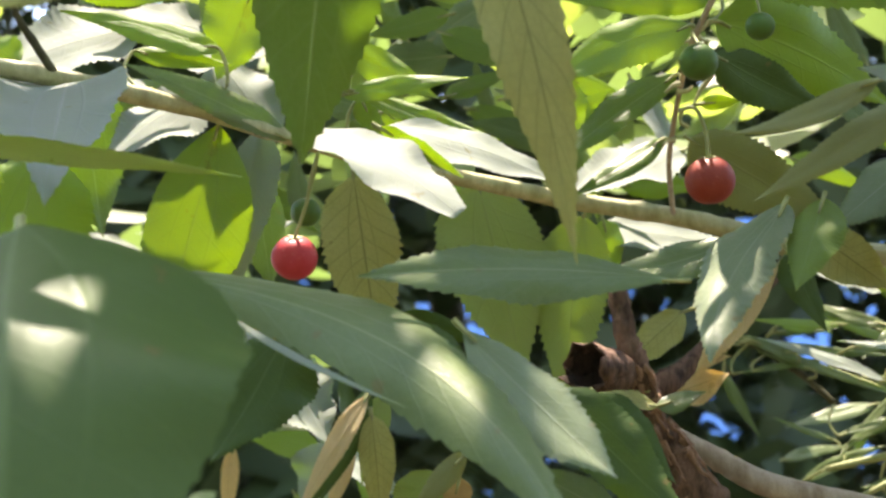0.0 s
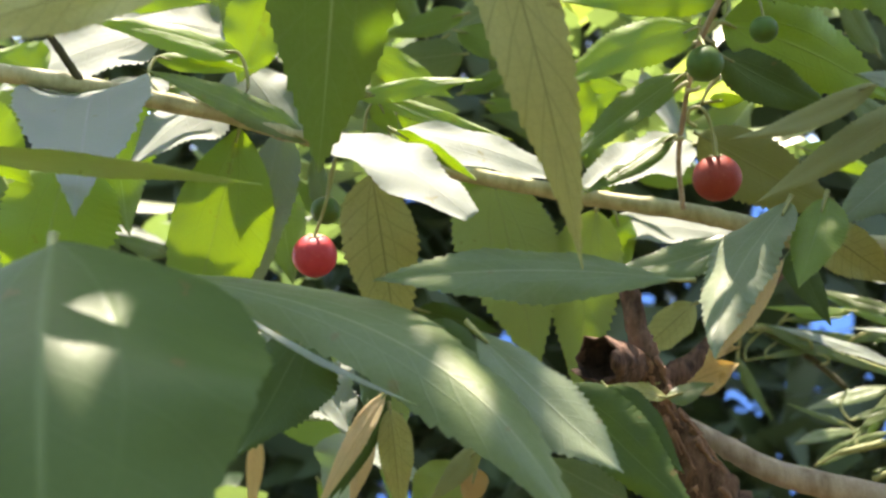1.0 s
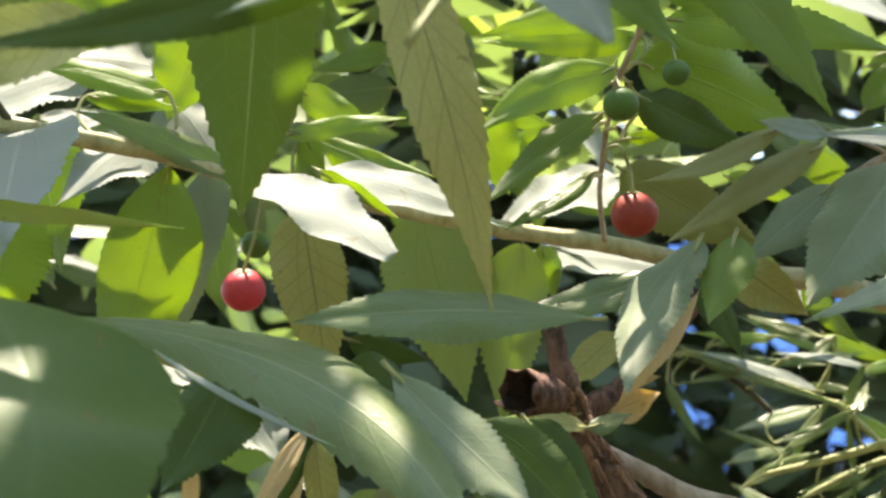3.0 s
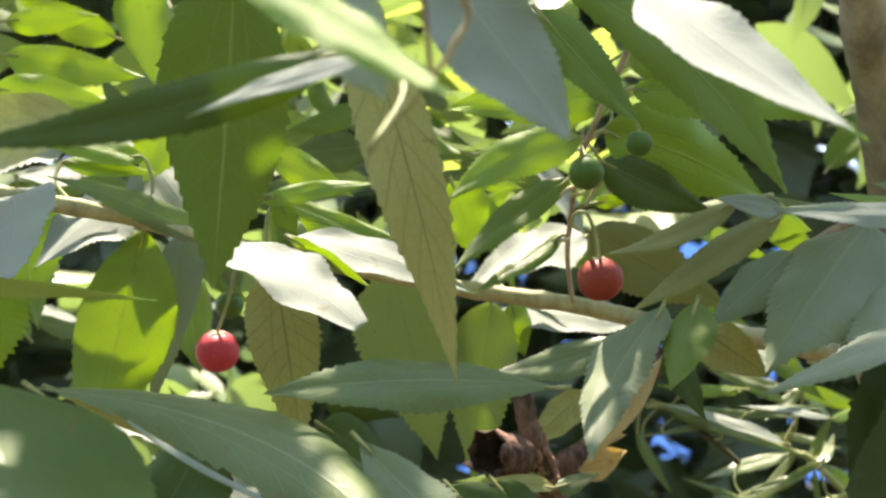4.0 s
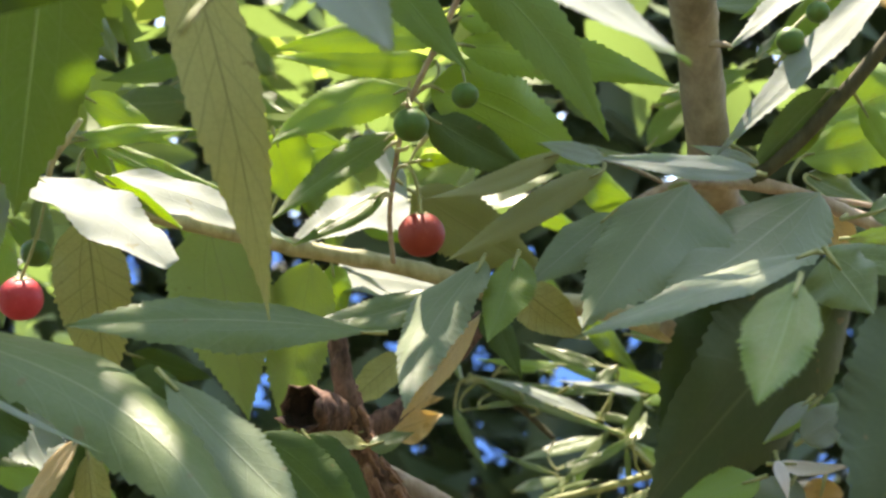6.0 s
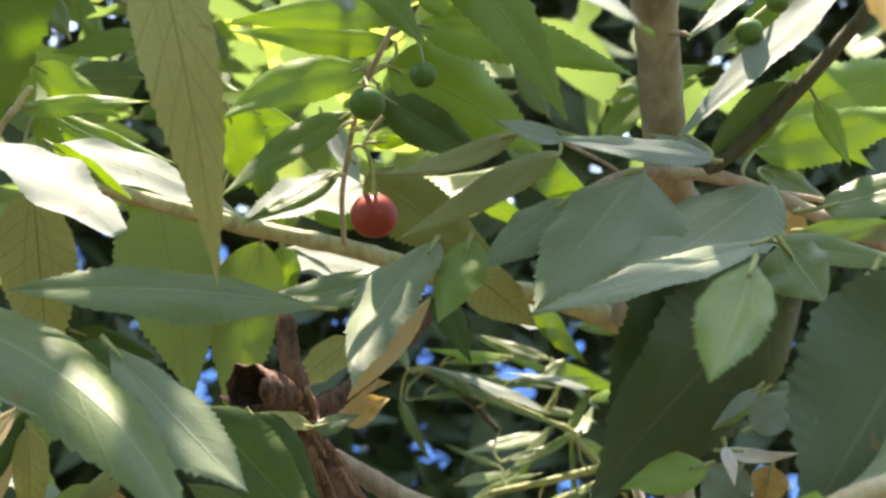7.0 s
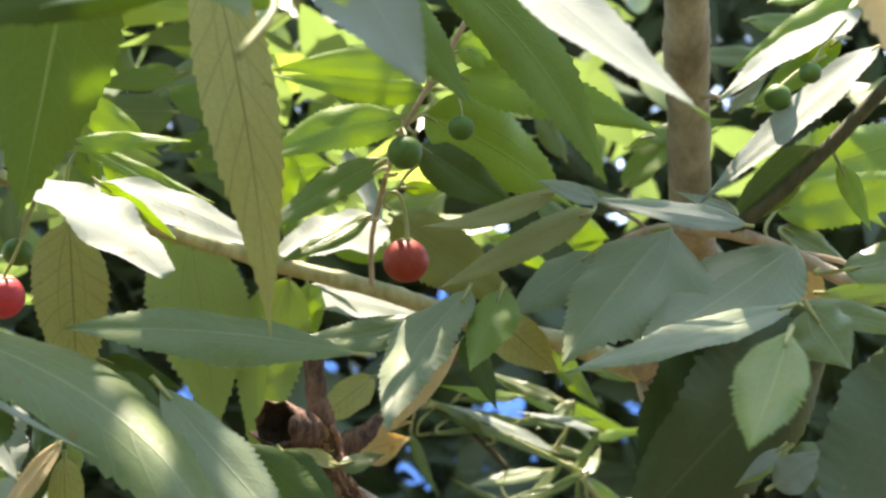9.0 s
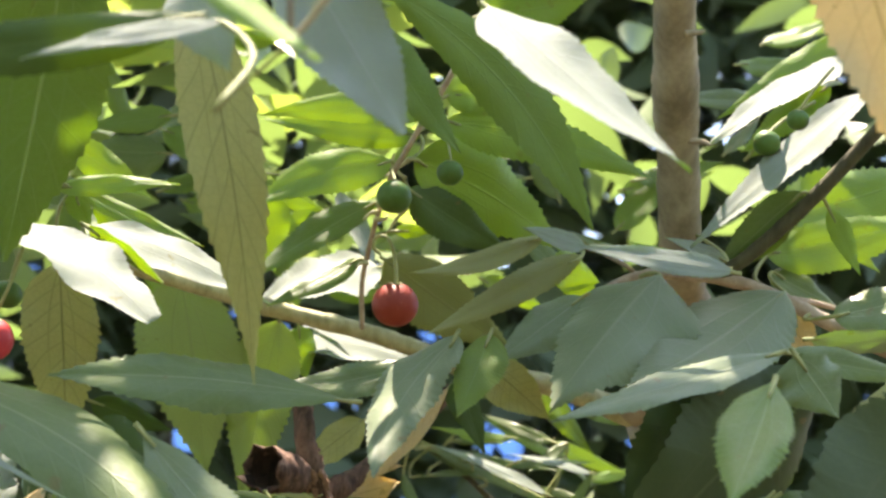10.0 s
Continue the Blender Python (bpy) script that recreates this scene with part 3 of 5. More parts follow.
leaf(fruit, (-0.0603, 0.3813, 1.7195), (-0.0500, 0.3916, 1.7080), 0.0111, (0.44, -0.83, -0.35), "green")
leaf(fruit, (-0.0506, 0.3723, 1.7194), (-0.0359, 0.3755, 1.7154), 0.0057, (0.20, -0.98, -0.05), "lime")
leaf(fruit, (-0.0152, 0.3596, 1.7046), (-0.0048, 0.3601, 1.7045), 0.0040, (0.05, -0.99, -0.11), "lime2")
leaf(fruit, (0.0082, 0.3431, 1.7609), (0.0382, 0.3476, 1.7681), 0.0174, (0.19, -0.96, -0.20), "lime", shade=0)
leaf(fruit, (-0.1120, 0.3784, 1.7003), (-0.1081, 0.3851, 1.6458), 0.0211, (-0.43, 0.90, 0.08), "olive")
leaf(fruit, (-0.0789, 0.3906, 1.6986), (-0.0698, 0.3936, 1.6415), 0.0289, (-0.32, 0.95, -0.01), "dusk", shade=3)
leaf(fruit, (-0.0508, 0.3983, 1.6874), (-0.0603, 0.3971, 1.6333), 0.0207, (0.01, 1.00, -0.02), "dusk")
leaf(fruit, (-0.0463, 0.4094, 1.6885), (-0.0438, 0.4133, 1.6721), 0.0107, (0.59, -0.80, -0.10), "green")
leaf(fruit, (-0.1435, 0.3868, 1.7049), (-0.1417, 0.3936, 1.6731), 0.0162, (0.64, -0.76, -0.13), "grey")
leaf(fruit, (-0.1012, 0.3321, 1.7085), (-0.0703, 0.3377, 1.7112), 0.0060, (0.16, -0.97, 0.21), "lime", bow=0.04)
leaf(fruit, (-0.0974, 0.3347, 1.7096), (-0.0632, 0.3373, 1.6942), 0.0053, (0.20, -0.94, 0.29), "lime")
leaf(fruit, (-0.1061, 0.3579, 1.7297), (-0.0836, 0.3652, 1.7159), 0.0100, (0.33, -0.94, 0.04), "lime2")
leaf(fruit, (-0.0997, 0.3423, 1.7105), (-0.0949, 0.3453, 1.7007), 0.0060, (0.36, -0.93, -0.10), "green")
leaf(fruit, (-0.0967, 0.3534, 1.7102), (-0.0771, 0.3602, 1.6961), 0.0081, (0.36, -0.93, 0.06), "green2")
leaf(fruit, (-0.0915, 0.4196, 1.7477), (-0.1182, 0.4143, 1.7476), 0.0140, (0.19, -0.98, 0.10), "teal")
leaf(fruit, (-0.0862, 0.3987, 1.7530), (-0.1122, 0.3946, 1.7478), 0.0086, (0.14, -0.99, 0.07), "dusk")
leaf(fruit, (-0.1425, 0.3748, 1.7647), (-0.1545, 0.3766, 1.7438), 0.0198, (0.09, -0.99, -0.14), "sage")
leaf(fruit, (-0.1807, 0.3442, 1.7754), (-0.1534, 0.3496, 1.7755), 0.0085, (0.19, -0.97, -0.15), "lime2")
leaf(fruit, (-0.1816, 0.3460, 1.7656), (-0.1423, 0.3556, 1.7568), 0.0120, (0.22, -0.97, -0.06), "green2")
leaf(fruit, (-0.1762, 0.3297, 1.7489), (-0.1433, 0.3376, 1.7423), 0.0114, (0.22, -0.97, -0.05), "lime")
leaf(fruit, (-0.1513, 0.3194, 1.7216), (-0.1271, 0.3251, 1.7172), 0.0057, (0.25, -0.95, 0.16), "lime")
leaf(fruit, (-0.1005, 0.5005, 1.7565), (-0.0616, 0.5137, 1.7479), 0.0100, (0.31, -0.95, -0.03), "dusk", bow=-0.041)
leaf(fruit, (-0.1069, 0.4433, 1.7352), (-0.1154, 0.4329, 1.7127), 0.0071, (-0.20, -0.86, 0.47), "lime2", bow=-0.032)
leaf(fruit, (-0.1121, 0.4083, 1.7291), (-0.1350, 0.3901, 1.7351), 0.0122, (0.64, -0.70, 0.32), "sage", bow=0.025)
leaf(fruit, (-0.0718, 0.4886, 1.7591), (-0.0483, 0.5020, 1.7523), 0.0070, (0.50, -0.86, 0.04), "dusk", bow=-0.04)
leaf(fruit, (-0.1159, 0.4238, 1.7651), (-0.1221, 0.4086, 1.7899), 0.0088, (0.77, -0.61, -0.18), "sage", bow=0.038)
leaf(fruit, (-0.0937, 0.4233, 1.7572), (-0.0588, 0.4153, 1.7398), 0.0115, (-0.09, -0.96, 0.27), "dusk", bow=0.009)
leaf(fruit, (-0.1202, 0.4064, 1.7604), (-0.1438, 0.3894, 1.7781), 0.0117, (0.65, -0.74, 0.16), "green2", bow=0.047)
leaf(fruit, (-0.0929, 0.5116, 1.7559), (-0.0977, 0.5010, 1.7775), 0.0063, (0.50, -0.81, -0.29), "sage", bow=0.027)
leaf(fruit, (-0.0889, 0.4820, 1.7807), (-0.0641, 0.4749, 1.7602), 0.0081, (0.21, -0.81, 0.54), "dusk", bow=0.004)
leaf(fruit, (-0.1084, 0.4667, 1.7711), (-0.0731, 0.4550, 1.7826), 0.0141, (-0.33, -0.94, 0.07), "sage", bow=0.036)
leaf(fruit, (-0.1256, 0.5155, 1.7914), (-0.1353, 0.4994, 1.8212), 0.0102, (0.79, -0.61, -0.07), "dusk", bow=0.025)
leaf(fruit, (-0.1162, 0.5076, 1.7476), (-0.1061, 0.5185, 1.7073), 0.0111, (0.56, -0.83, -0.09), "green2", bow=-0.004)
leaf(fruit, (-0.0772, 0.5032, 1.7854), (-0.0948, 0.4888, 1.8101), 0.0104, (0.59, -0.81, -0.05), "sage", bow=-0.0)
leaf(fruit, (-0.1263, 0.4351, 1.7385), (-0.1267, 0.4327, 1.7063), 0.0095, (-0.11, -0.99, 0.08), "dusk", bow=0.002)
leaf(fruit, (-0.0774, 0.4361, 1.7372), (-0.0424, 0.4448, 1.7435), 0.0095, (0.22, -0.97, 0.12), "sage", bow=-0.025)
leaf(fruit, (-0.0968, 0.4405, 1.7417), (-0.0735, 0.4479, 1.7511), 0.0081, (0.12, -0.91, 0.40), "dusk", bow=0.044)
leaf(fruit, (-0.0495, 0.5402, 1.7314), (-0.0152, 0.5411, 1.7283), 0.0123, (0.06, -0.92, 0.39), "green2", bow=0.028)
leaf(fruit, (-0.0671, 0.4893, 1.7340), (-0.0982, 0.4774, 1.7445), 0.0115, (0.38, -0.92, 0.08), "sage", bow=-0.06)
leaf(fruit, (-0.0655, 0.4923, 1.7471), (-0.0874, 0.4799, 1.7560), 0.0103, (-0.57, 0.66, -0.49), "pale", bow=-0.054)
leaf(fruit, (-0.0598, 0.4383, 1.7467), (-0.0359, 0.4347, 1.7434), 0.0069, (-0.15, -0.99, 0.01), "dusk", bow=-0.035)
leaf(fruit, (-0.0384, 0.4633, 1.7484), (-0.0246, 0.4646, 1.7122), 0.0134, (-0.75, 0.60, -0.26), "pale", bow=-0.014)
leaf(fruit, (-0.0651, 0.4584, 1.7399), (-0.0377, 0.4535, 1.7538), 0.0112, (-0.25, -0.95, 0.17), "sage", bow=-0.016)
leaf(fruit, (-0.0670, 0.4850, 1.7446), (-0.0553, 0.4948, 1.7075), 0.0108, (0.50, -0.86, -0.07), "dusk", bow=0.05)
leaf(fruit, (-0.2180, 0.4765, 1.7985), (-0.1786, 0.4717, 1.7877), 0.0116, (0.02, -0.89, 0.46), "lime2", bow=-0.014)
leaf(fruit, (-0.1860, 0.4610, 1.7769), (-0.2030, 0.4608, 1.8048), 0.0095, (0.66, -0.64, 0.40), "sage", bow=0.043)
leaf(fruit, (-0.2646, 0.5190, 1.7280), (-0.2412, 0.5310, 1.7205), 0.0098, (-0.50, 0.57, -0.65), "pale", bow=-0.004)
leaf(fruit, (-0.2310, 0.5049, 1.7118), (-0.2542, 0.4964, 1.7208), 0.0083, (0.45, -0.80, 0.39), "grey", bow=-0.012)
leaf(fruit, (-0.1823, 0.5065, 1.7367), (-0.1631, 0.5124, 1.7178), 0.0082, (0.37, -0.93, 0.08), "dusk", bow=-0.018)
leaf(fruit, (-0.1631, 0.4338, 1.6960), (-0.1452, 0.4323, 1.7036), 0.0066, (0.28, 0.81, -0.51), "pale", bow=-0.033)
leaf(fruit, (-0.2114, 0.4969, 1.7212), (-0.1812, 0.5092, 1.7191), 0.0104, (0.37, -0.84, 0.38), "grey", bow=0.026)
leaf(fruit, (-0.1686, 0.5116, 1.7238), (-0.1714, 0.5093, 1.7515), 0.0090, (0.58, -0.81, -0.01), "sage", bow=0.003)
leaf(fruit, (-0.1821, 0.4536, 1.7119), (-0.1568, 0.4423, 1.6989), 0.0068, (-0.16, -0.88, 0.46), "dusk", bow=-0.05)
leaf(fruit, (-0.2253, 0.4476, 1.7006), (-0.2417, 0.4450, 1.7236), 0.0074, (0.65, -0.66, 0.39), "grey", bow=-0.054)
leaf(fruit, (-0.1716, 0.4031, 1.7911), (-0.1991, 0.3813, 1.8040), 0.0122, (0.57, -0.81, -0.15), "lime", bow=0.034)
leaf(fruit, (-0.2064, 0.4595, 1.7808), (-0.1701, 0.4504, 1.7767), 0.0085, (-0.23, -0.97, 0.10), "sage", bow=0.012)
leaf(fruit, (-0.1917, 0.4188, 1.7489), (-0.2136, 0.4112, 1.7504), 0.0118, (-0.29, 0.72, -0.62), "pale", bow=-0.025)
leaf(fruit, (-0.1587, 0.4016, 1.7634), (-0.1330, 0.3943, 1.7512), 0.0058, (-0.11, -0.94, 0.33), "dusk", bow=0.028)
leaf(fruit, (-0.2230, 0.4452, 1.7748), (-0.2297, 0.4444, 1.8028), 0.0121, (-0.95, 0.23, -0.22), "pale", bow=-0.006)
leaf(fruit, (-0.2267, 0.4802, 1.8041), (-0.2439, 0.4632, 1.7844), 0.0111, (0.37, -0.84, 0.40), "sage", bow=0.033)
leaf(fruit, (-0.2286, 0.4487, 1.7591), (-0.1849, 0.4494, 1.7530), 0.0136, (0.04, -0.99, 0.16), "dusk", bow=0.052)
leaf(fruit, (-0.1799, 0.4201, 1.7567), (-0.1455, 0.4313, 1.7616), 0.0170, (-0.17, 0.79, -0.59), "pale", bow=-0.011)

tube(dead, "stem", [(-0.0399, 0.3647, 1.6592, 0.00253), (-0.0388, 0.3620, 1.6482, 0.00279), (-0.0361, 0.3613, 1.6391, 0.00306), (-0.0350, 0.3627, 1.6330, 0.00321), (-0.0334, 0.3644, 1.6263, 0.00262), (-0.0304, 0.3666, 1.6186, 0.00452), (-0.0260, 0.3672, 1.6097, 0.00551), (-0.0209, 0.3700, 1.6008, 0.00667), (-0.0151, 0.3739, 1.5876, 0.00753)], bark_brown)
tube(dead, "fork", [(-0.0345, 0.3658, 1.6335, 0.00294), (-0.0295, 0.3694, 1.6361, 0.00326), (-0.0243, 0.3738, 1.6401, 0.00255), (-0.0157, 0.3800, 1.6484, 0.00274), (-0.0007, 0.3869, 1.6652, 0.00310)], stub_bark)
tube(dead, "branch", [(-0.0296, 0.3761, 1.6235, 0.00210), (-0.0185, 0.3778, 1.6161, 0.00283), (-0.0074, 0.3772, 1.6094, 0.00324), (0.0120, 0.3761, 1.6031, 0.00348), (0.0392, 0.3778, 1.5957, 0.00371)], bark_pink)
leaf(dead, (-0.0334, 0.3610, 1.6330), (-0.0567, 0.3462, 1.6319), 0.0041, (0.49, -0.80, 0.35), "green")
leaf(dead, (-0.0316, 0.3539, 1.6287), (-0.0200, 0.3536, 1.6313), 0.0056, (-0.11, -0.91, 0.40), "sage")
leaf(dead, (-0.0319, 0.3538, 1.6286), (-0.0497, 0.3425, 1.6313), 0.0051, (-0.53, 0.73, -0.44), "olive")
leaf(dead, (-0.0437, 0.3284, 1.6297), (-0.0273, 0.3255, 1.6089), 0.0111, (0.24, -0.92, 0.32), "dark")
leaf(dead, (-0.0253, 0.3897, 1.6426), (-0.0135, 0.3887, 1.6437), 0.0050, (0.10, 0.97, -0.22), "orange")
leaf(dead, (-0.0285, 0.3927, 1.6353), (-0.0141, 0.3926, 1.6396), 0.0097, (0.05, 0.99, -0.15), "orange")
leaf(dead, (-0.0254, 0.3990, 1.6581), (-0.0444, 0.3985, 1.6419), 0.0118, (0.28, 0.90, -0.35), "olive")
leaf(dead, (0.0000, 0.3367, 1.6581), (-0.0219, 0.3372, 1.6332), 0.0066, (0.10, 0.99, -0.05), "brown", peak=0.5, shade=3)

tube(upright, "stem", [(0.0519, 0.3975, 1.6591, 0.00464), (0.0691, 0.3823, 1.6791, 0.00581), (0.0629, 0.3581, 1.6898, 0.00581), (0.0601, 0.3427, 1.7013, 0.00563), (0.0573, 0.3251, 1.7186, 0.00544), (0.0553, 0.3128, 1.7261, 0.00571), (0.0539, 0.3024, 1.7351, 0.00531), (0.0517, 0.2868, 1.7482, 0.00512), (0.0489, 0.2670, 1.7658, 0.00477), (0.0436, 0.2280, 1.7987, 0.00410)], bark_grey)
tube(upright, "spur", [(0.0589, 0.3205, 1.7173, 0.00109), (0.0629, 0.3194, 1.7163, 0.00070), (0.0645, 0.3189, 1.7153, 0.00031)], bark_grey)
tube(upright, "spur", [(0.0548, 0.2953, 1.7349, 0.00103), (0.0586, 0.2959, 1.7355, 0.00059), (0.0600, 0.2961, 1.7361, 0.00022)], bark_grey)
leaf(upright, (0.0054, 0.2045, 1.6996), (0.0348, 0.1870, 1.6651), 0.0146, (-0.26, 0.80, -0.54), "pale", bow=0.05, teeth=0.6)
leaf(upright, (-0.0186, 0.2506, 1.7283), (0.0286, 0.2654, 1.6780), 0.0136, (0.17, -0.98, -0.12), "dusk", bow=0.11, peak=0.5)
leaf(upright, (0.1051, 0.3343, 1.7456), (0.0640, 0.3218, 1.7157), 0.0137, (0.30, 0.66, -0.69), "pale")
leaf(upright, (0.1068, 0.3382, 1.7537), (0.0701, 0.3360, 1.7287), 0.0080, (-0.05, -0.99, 0.16), "lime")
leaf(upright, (0.1032, 0.3451, 1.7419), (0.0774, 0.3440, 1.7221), 0.0097, (-0.10, -0.98, 0.19), "green")
leaf(upright, (0.0904, 0.3421, 1.7439), (0.1065, 0.3457, 1.7421), 0.0095, (-0.24, 0.88, -0.40), "pale")
leaf(upright, (0.0662, 0.3184, 1.6839), (0.0419, 0.3125, 1.6890), 0.0038, (0.28, -0.91, 0.31), "green")
leaf(upright, (0.0690, 0.3285, 1.6882), (0.0529, 0.3243, 1.6931), 0.0041, (-0.28, 0.95, -0.10), "grey")
leaf(upright, (0.1239, 0.4682, 1.7669), (0.1002, 0.4513, 1.7602), 0.0069, (0.42, -0.77, 0.48), "lime2", bow=-0.019)
leaf(upright, (0.1097, 0.4484, 1.7776), (0.0738, 0.4283, 1.7712), 0.0078, (0.47, -0.88, 0.11), "sage", bow=0.014)
leaf(upright, (0.1333, 0.4431, 1.7911), (0.1518, 0.4437, 1.8066), 0.0061, (-0.35, -0.82, 0.45), "dusk", bow=-0.019)
leaf(upright, (0.1186, 0.4140, 1.7702), (0.1185, 0.4174, 1.7536), 0.0048, (-0.77, -0.63, -0.12), "sage", bow=-0.028)
leaf(upright, (0.0917, 0.4030, 1.7717), (0.1137, 0.4122, 1.7780), 0.0069, (0.29, -0.90, 0.31), "dusk", bow=-0.038)
leaf(upright, (0.1362, 0.5487, 1.8415), (0.1667, 0.5513, 1.8549), 0.0109, (-0.12, -0.89, 0.45), "lime2", bow=-0.059)
leaf(upright, (0.0994, 0.4662, 1.7639), (0.1144, 0.4708, 1.7802), 0.0070, (-0.35, -0.77, 0.54), "sage", bow=0.026)
leaf(upright, (0.0968, 0.4196, 1.7467), (0.1101, 0.4041, 1.7586), 0.0060, (-0.70, -0.70, -0.13), "dusk", bow=-0.023)
leaf(upright, (0.0057, 0.5428, 1.7817), (-0.0184, 0.5271, 1.7616), 0.0113, (0.08, -0.83, 0.55), "sage", bow=0.05)
leaf(upright, (0.0644, 0.4495, 1.7481), (0.0959, 0.4516, 1.7555), 0.0093, (-0.01, -0.95, 0.31), "dusk", bow=0.027)
leaf(upright, (0.0656, 0.4942, 1.7586), (0.0989, 0.4837, 1.7627), 0.0117, (-0.32, -0.88, 0.34), "green2", bow=-0.028)
leaf(upright, (0.0299, 0.4969, 1.7642), (-0.0007, 0.4867, 1.7579), 0.0086, (0.23, -0.91, 0.36), "sage", bow=-0.036)
leaf(upright, (0.0574, 0.4512, 1.7310), (0.0806, 0.4481, 1.7533), 0.0119, (-0.39, -0.88, 0.28), "dusk", bow=0.031)
leaf(upright, (0.0452, 0.5343, 1.7673), (0.0328, 0.5298, 1.8011), 0.0093, (0.18, -0.98, -0.06), "sage", bow=0.052)

tube(side, "twig", [(0.0383, 0.3340, 1.6821, 0.00069), (0.0466, 0.3379, 1.6863, 0.00113), (0.0564, 0.3416, 1.6881, 0.00157), (0.0711, 0.3446, 1.6875, 0.00172), (0.0840, 0.3459, 1.6836, 0.00173), (0.0981, 0.3470, 1.6765, 0.00201), (0.1220, 0.3489, 1.6652, 0.00215)], bark_pink)
tube(side, "twig", [(0.0870, 0.3466, 1.6831, 0.00072), (0.0946, 0.3483, 1.6821, 0.00072), (0.1026, 0.3492, 1.6803, 0.00058)], bark_pink)
tube(side, "twig", [(0.0704, 0.3443, 1.6884, 0.00187), (0.0793, 0.3397, 1.6942, 0.00185), (0.0933, 0.3348, 1.7064, 0.00198), (0.1058, 0.3295, 1.7190, 0.00183), (0.1180, 0.3242, 1.7314, 0.00181)], bark_dark)
tube(side, "twig", [(0.0480, 0.3382, 1.6863, 0.00070), (0.0442, 0.3339, 1.6884, 0.00056), (0.0278, 0.2999, 1.6861, 0.00050)], bark_pink)
leaf(side, (0.0011, 0.3142, 1.6662), (-0.0171, 0.2930, 1.6307), 0.0171, (-0.29, -0.76, 0.58), "dusty_skylit", bow=-0.11, shade=5)
leaf(side, (0.0091, 0.3133, 1.6662), (0.0011, 0.3030, 1.6453), 0.0113, (-0.09, -0.91, 0.40), "dusk")
leaf(side, (0.0342, 0.3435, 1.6823), (0.0111, 0.3374, 1.6644), 0.0138, (-0.06, -0.92, 0.40), "dusty_skylit")
leaf(side, (0.0090, 0.3521, 1.6666), (0.0263, 0.3584, 1.6525), 0.0126, (-0.24, 0.96, 0.14), "olive", shade=3)
leaf(side, (0.0017, 0.3365, 1.6599), (0.0084, 0.3365, 1.6409), 0.0083, (0.39, -0.91, 0.14), "dark")
leaf(side, (0.0527, 0.3311, 1.6847), (0.0222, 0.3068, 1.6466), 0.0302, (-0.11, -0.79, 0.60), "dusty_skylit", fold=-0.22, sag=-0.07, shade=3)
leaf(side, (0.0851, 0.3381, 1.6819), (0.0385, 0.2987, 1.6515), 0.0274, (0.08, -0.66, 0.74), "dusty_skylit", fold=0.1, shade=4)
leaf(side, (0.0680, 0.2768, 1.6549), (0.0177, 0.2475, 1.6364), 0.0089, (0.14, -0.73, 0.67), "dusty_skylit", peak=0.42, fold=0.2, sag=0.0, shade=8)
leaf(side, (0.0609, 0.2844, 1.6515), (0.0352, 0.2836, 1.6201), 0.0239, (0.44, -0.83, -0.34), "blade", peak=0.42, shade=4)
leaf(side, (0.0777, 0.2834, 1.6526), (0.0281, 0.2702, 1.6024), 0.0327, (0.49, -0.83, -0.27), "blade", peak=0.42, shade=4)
leaf(side, (0.0546, 0.2265, 1.6401), (0.0423, 0.2073, 1.6184), 0.0116, (-0.07, -0.74, 0.67), "deep", peak=0.4, teeth=1.8)
leaf(side, (0.0721, 0.2787, 1.6547), (0.0799, 0.2778, 1.6414), 0.0163, (0.19, -0.97, 0.18), "grey")
leaf(side, (0.0858, 0.2631, 1.6462), (0.0668, 0.2541, 1.6132), 0.0124, (-0.20, -0.91, 0.36), "olive", peak=0.45, shade=3)
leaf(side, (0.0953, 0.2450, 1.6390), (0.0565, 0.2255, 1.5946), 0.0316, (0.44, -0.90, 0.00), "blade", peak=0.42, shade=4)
leaf(side, (0.0722, 0.2837, 1.6561), (0.1046, 0.2910, 1.6517), 0.0068, (0.24, -0.94, 0.22), "grey")
leaf(side, (0.0853, 0.3155, 1.6656), (0.1189, 0.3218, 1.6675), 0.0077, (-0.16, 0.59, 0.79), "sage")
leaf(side, (0.0871, 0.3572, 1.6924), (0.1042, 0.3574, 1.6827), 0.0113, (0.16, -0.95, 0.27), "sage")
leaf(side, (0.0939, 0.3260, 1.6734), (0.1194, 0.3195, 1.6792), 0.0128, (-0.31, -0.86, 0.41), "grey")
leaf(side, (0.0586, 0.3670, 1.6929), (0.0759, 0.3716, 1.6873), 0.0122, (0.28, -0.95, 0.09), "grey")
leaf(side, (0.0905, 0.3740, 1.6899), (0.1031, 0.3754, 1.6700), 0.0126, (0.09, 0.99, 0.13), "brown")
leaf(side, (0.1021, 0.3114, 1.7262), (0.0583, 0.3194, 1.6890), 0.0132, (0.53, 0.68, -0.50), "pale", bow=-0.03)
leaf(side, (0.0904, 0.3339, 1.7076), (0.0689, 0.3439, 1.6891), 0.0114, (0.05, -0.86, -0.51), "grey")
leaf(side, (0.0879, 0.3382, 1.6995), (0.0712, 0.3443, 1.6892), 0.0046, (-0.36, -0.93, 0.03), "green")
leaf(side, (0.0857, 0.3560, 1.6968), (0.1355, 0.3583, 1.7086), 0.0144, (0.02, -0.99, 0.12), "lime2")
leaf(side, (0.0912, 0.3699, 1.7105), (0.1437, 0.3768, 1.7281), 0.0235, (0.08, -0.99, 0.15), "lime2")
leaf(side, (0.0992, 0.3413, 1.7055), (0.1061, 0.3412, 1.6873), 0.0058, (-0.18, -0.98, -0.06), "green")
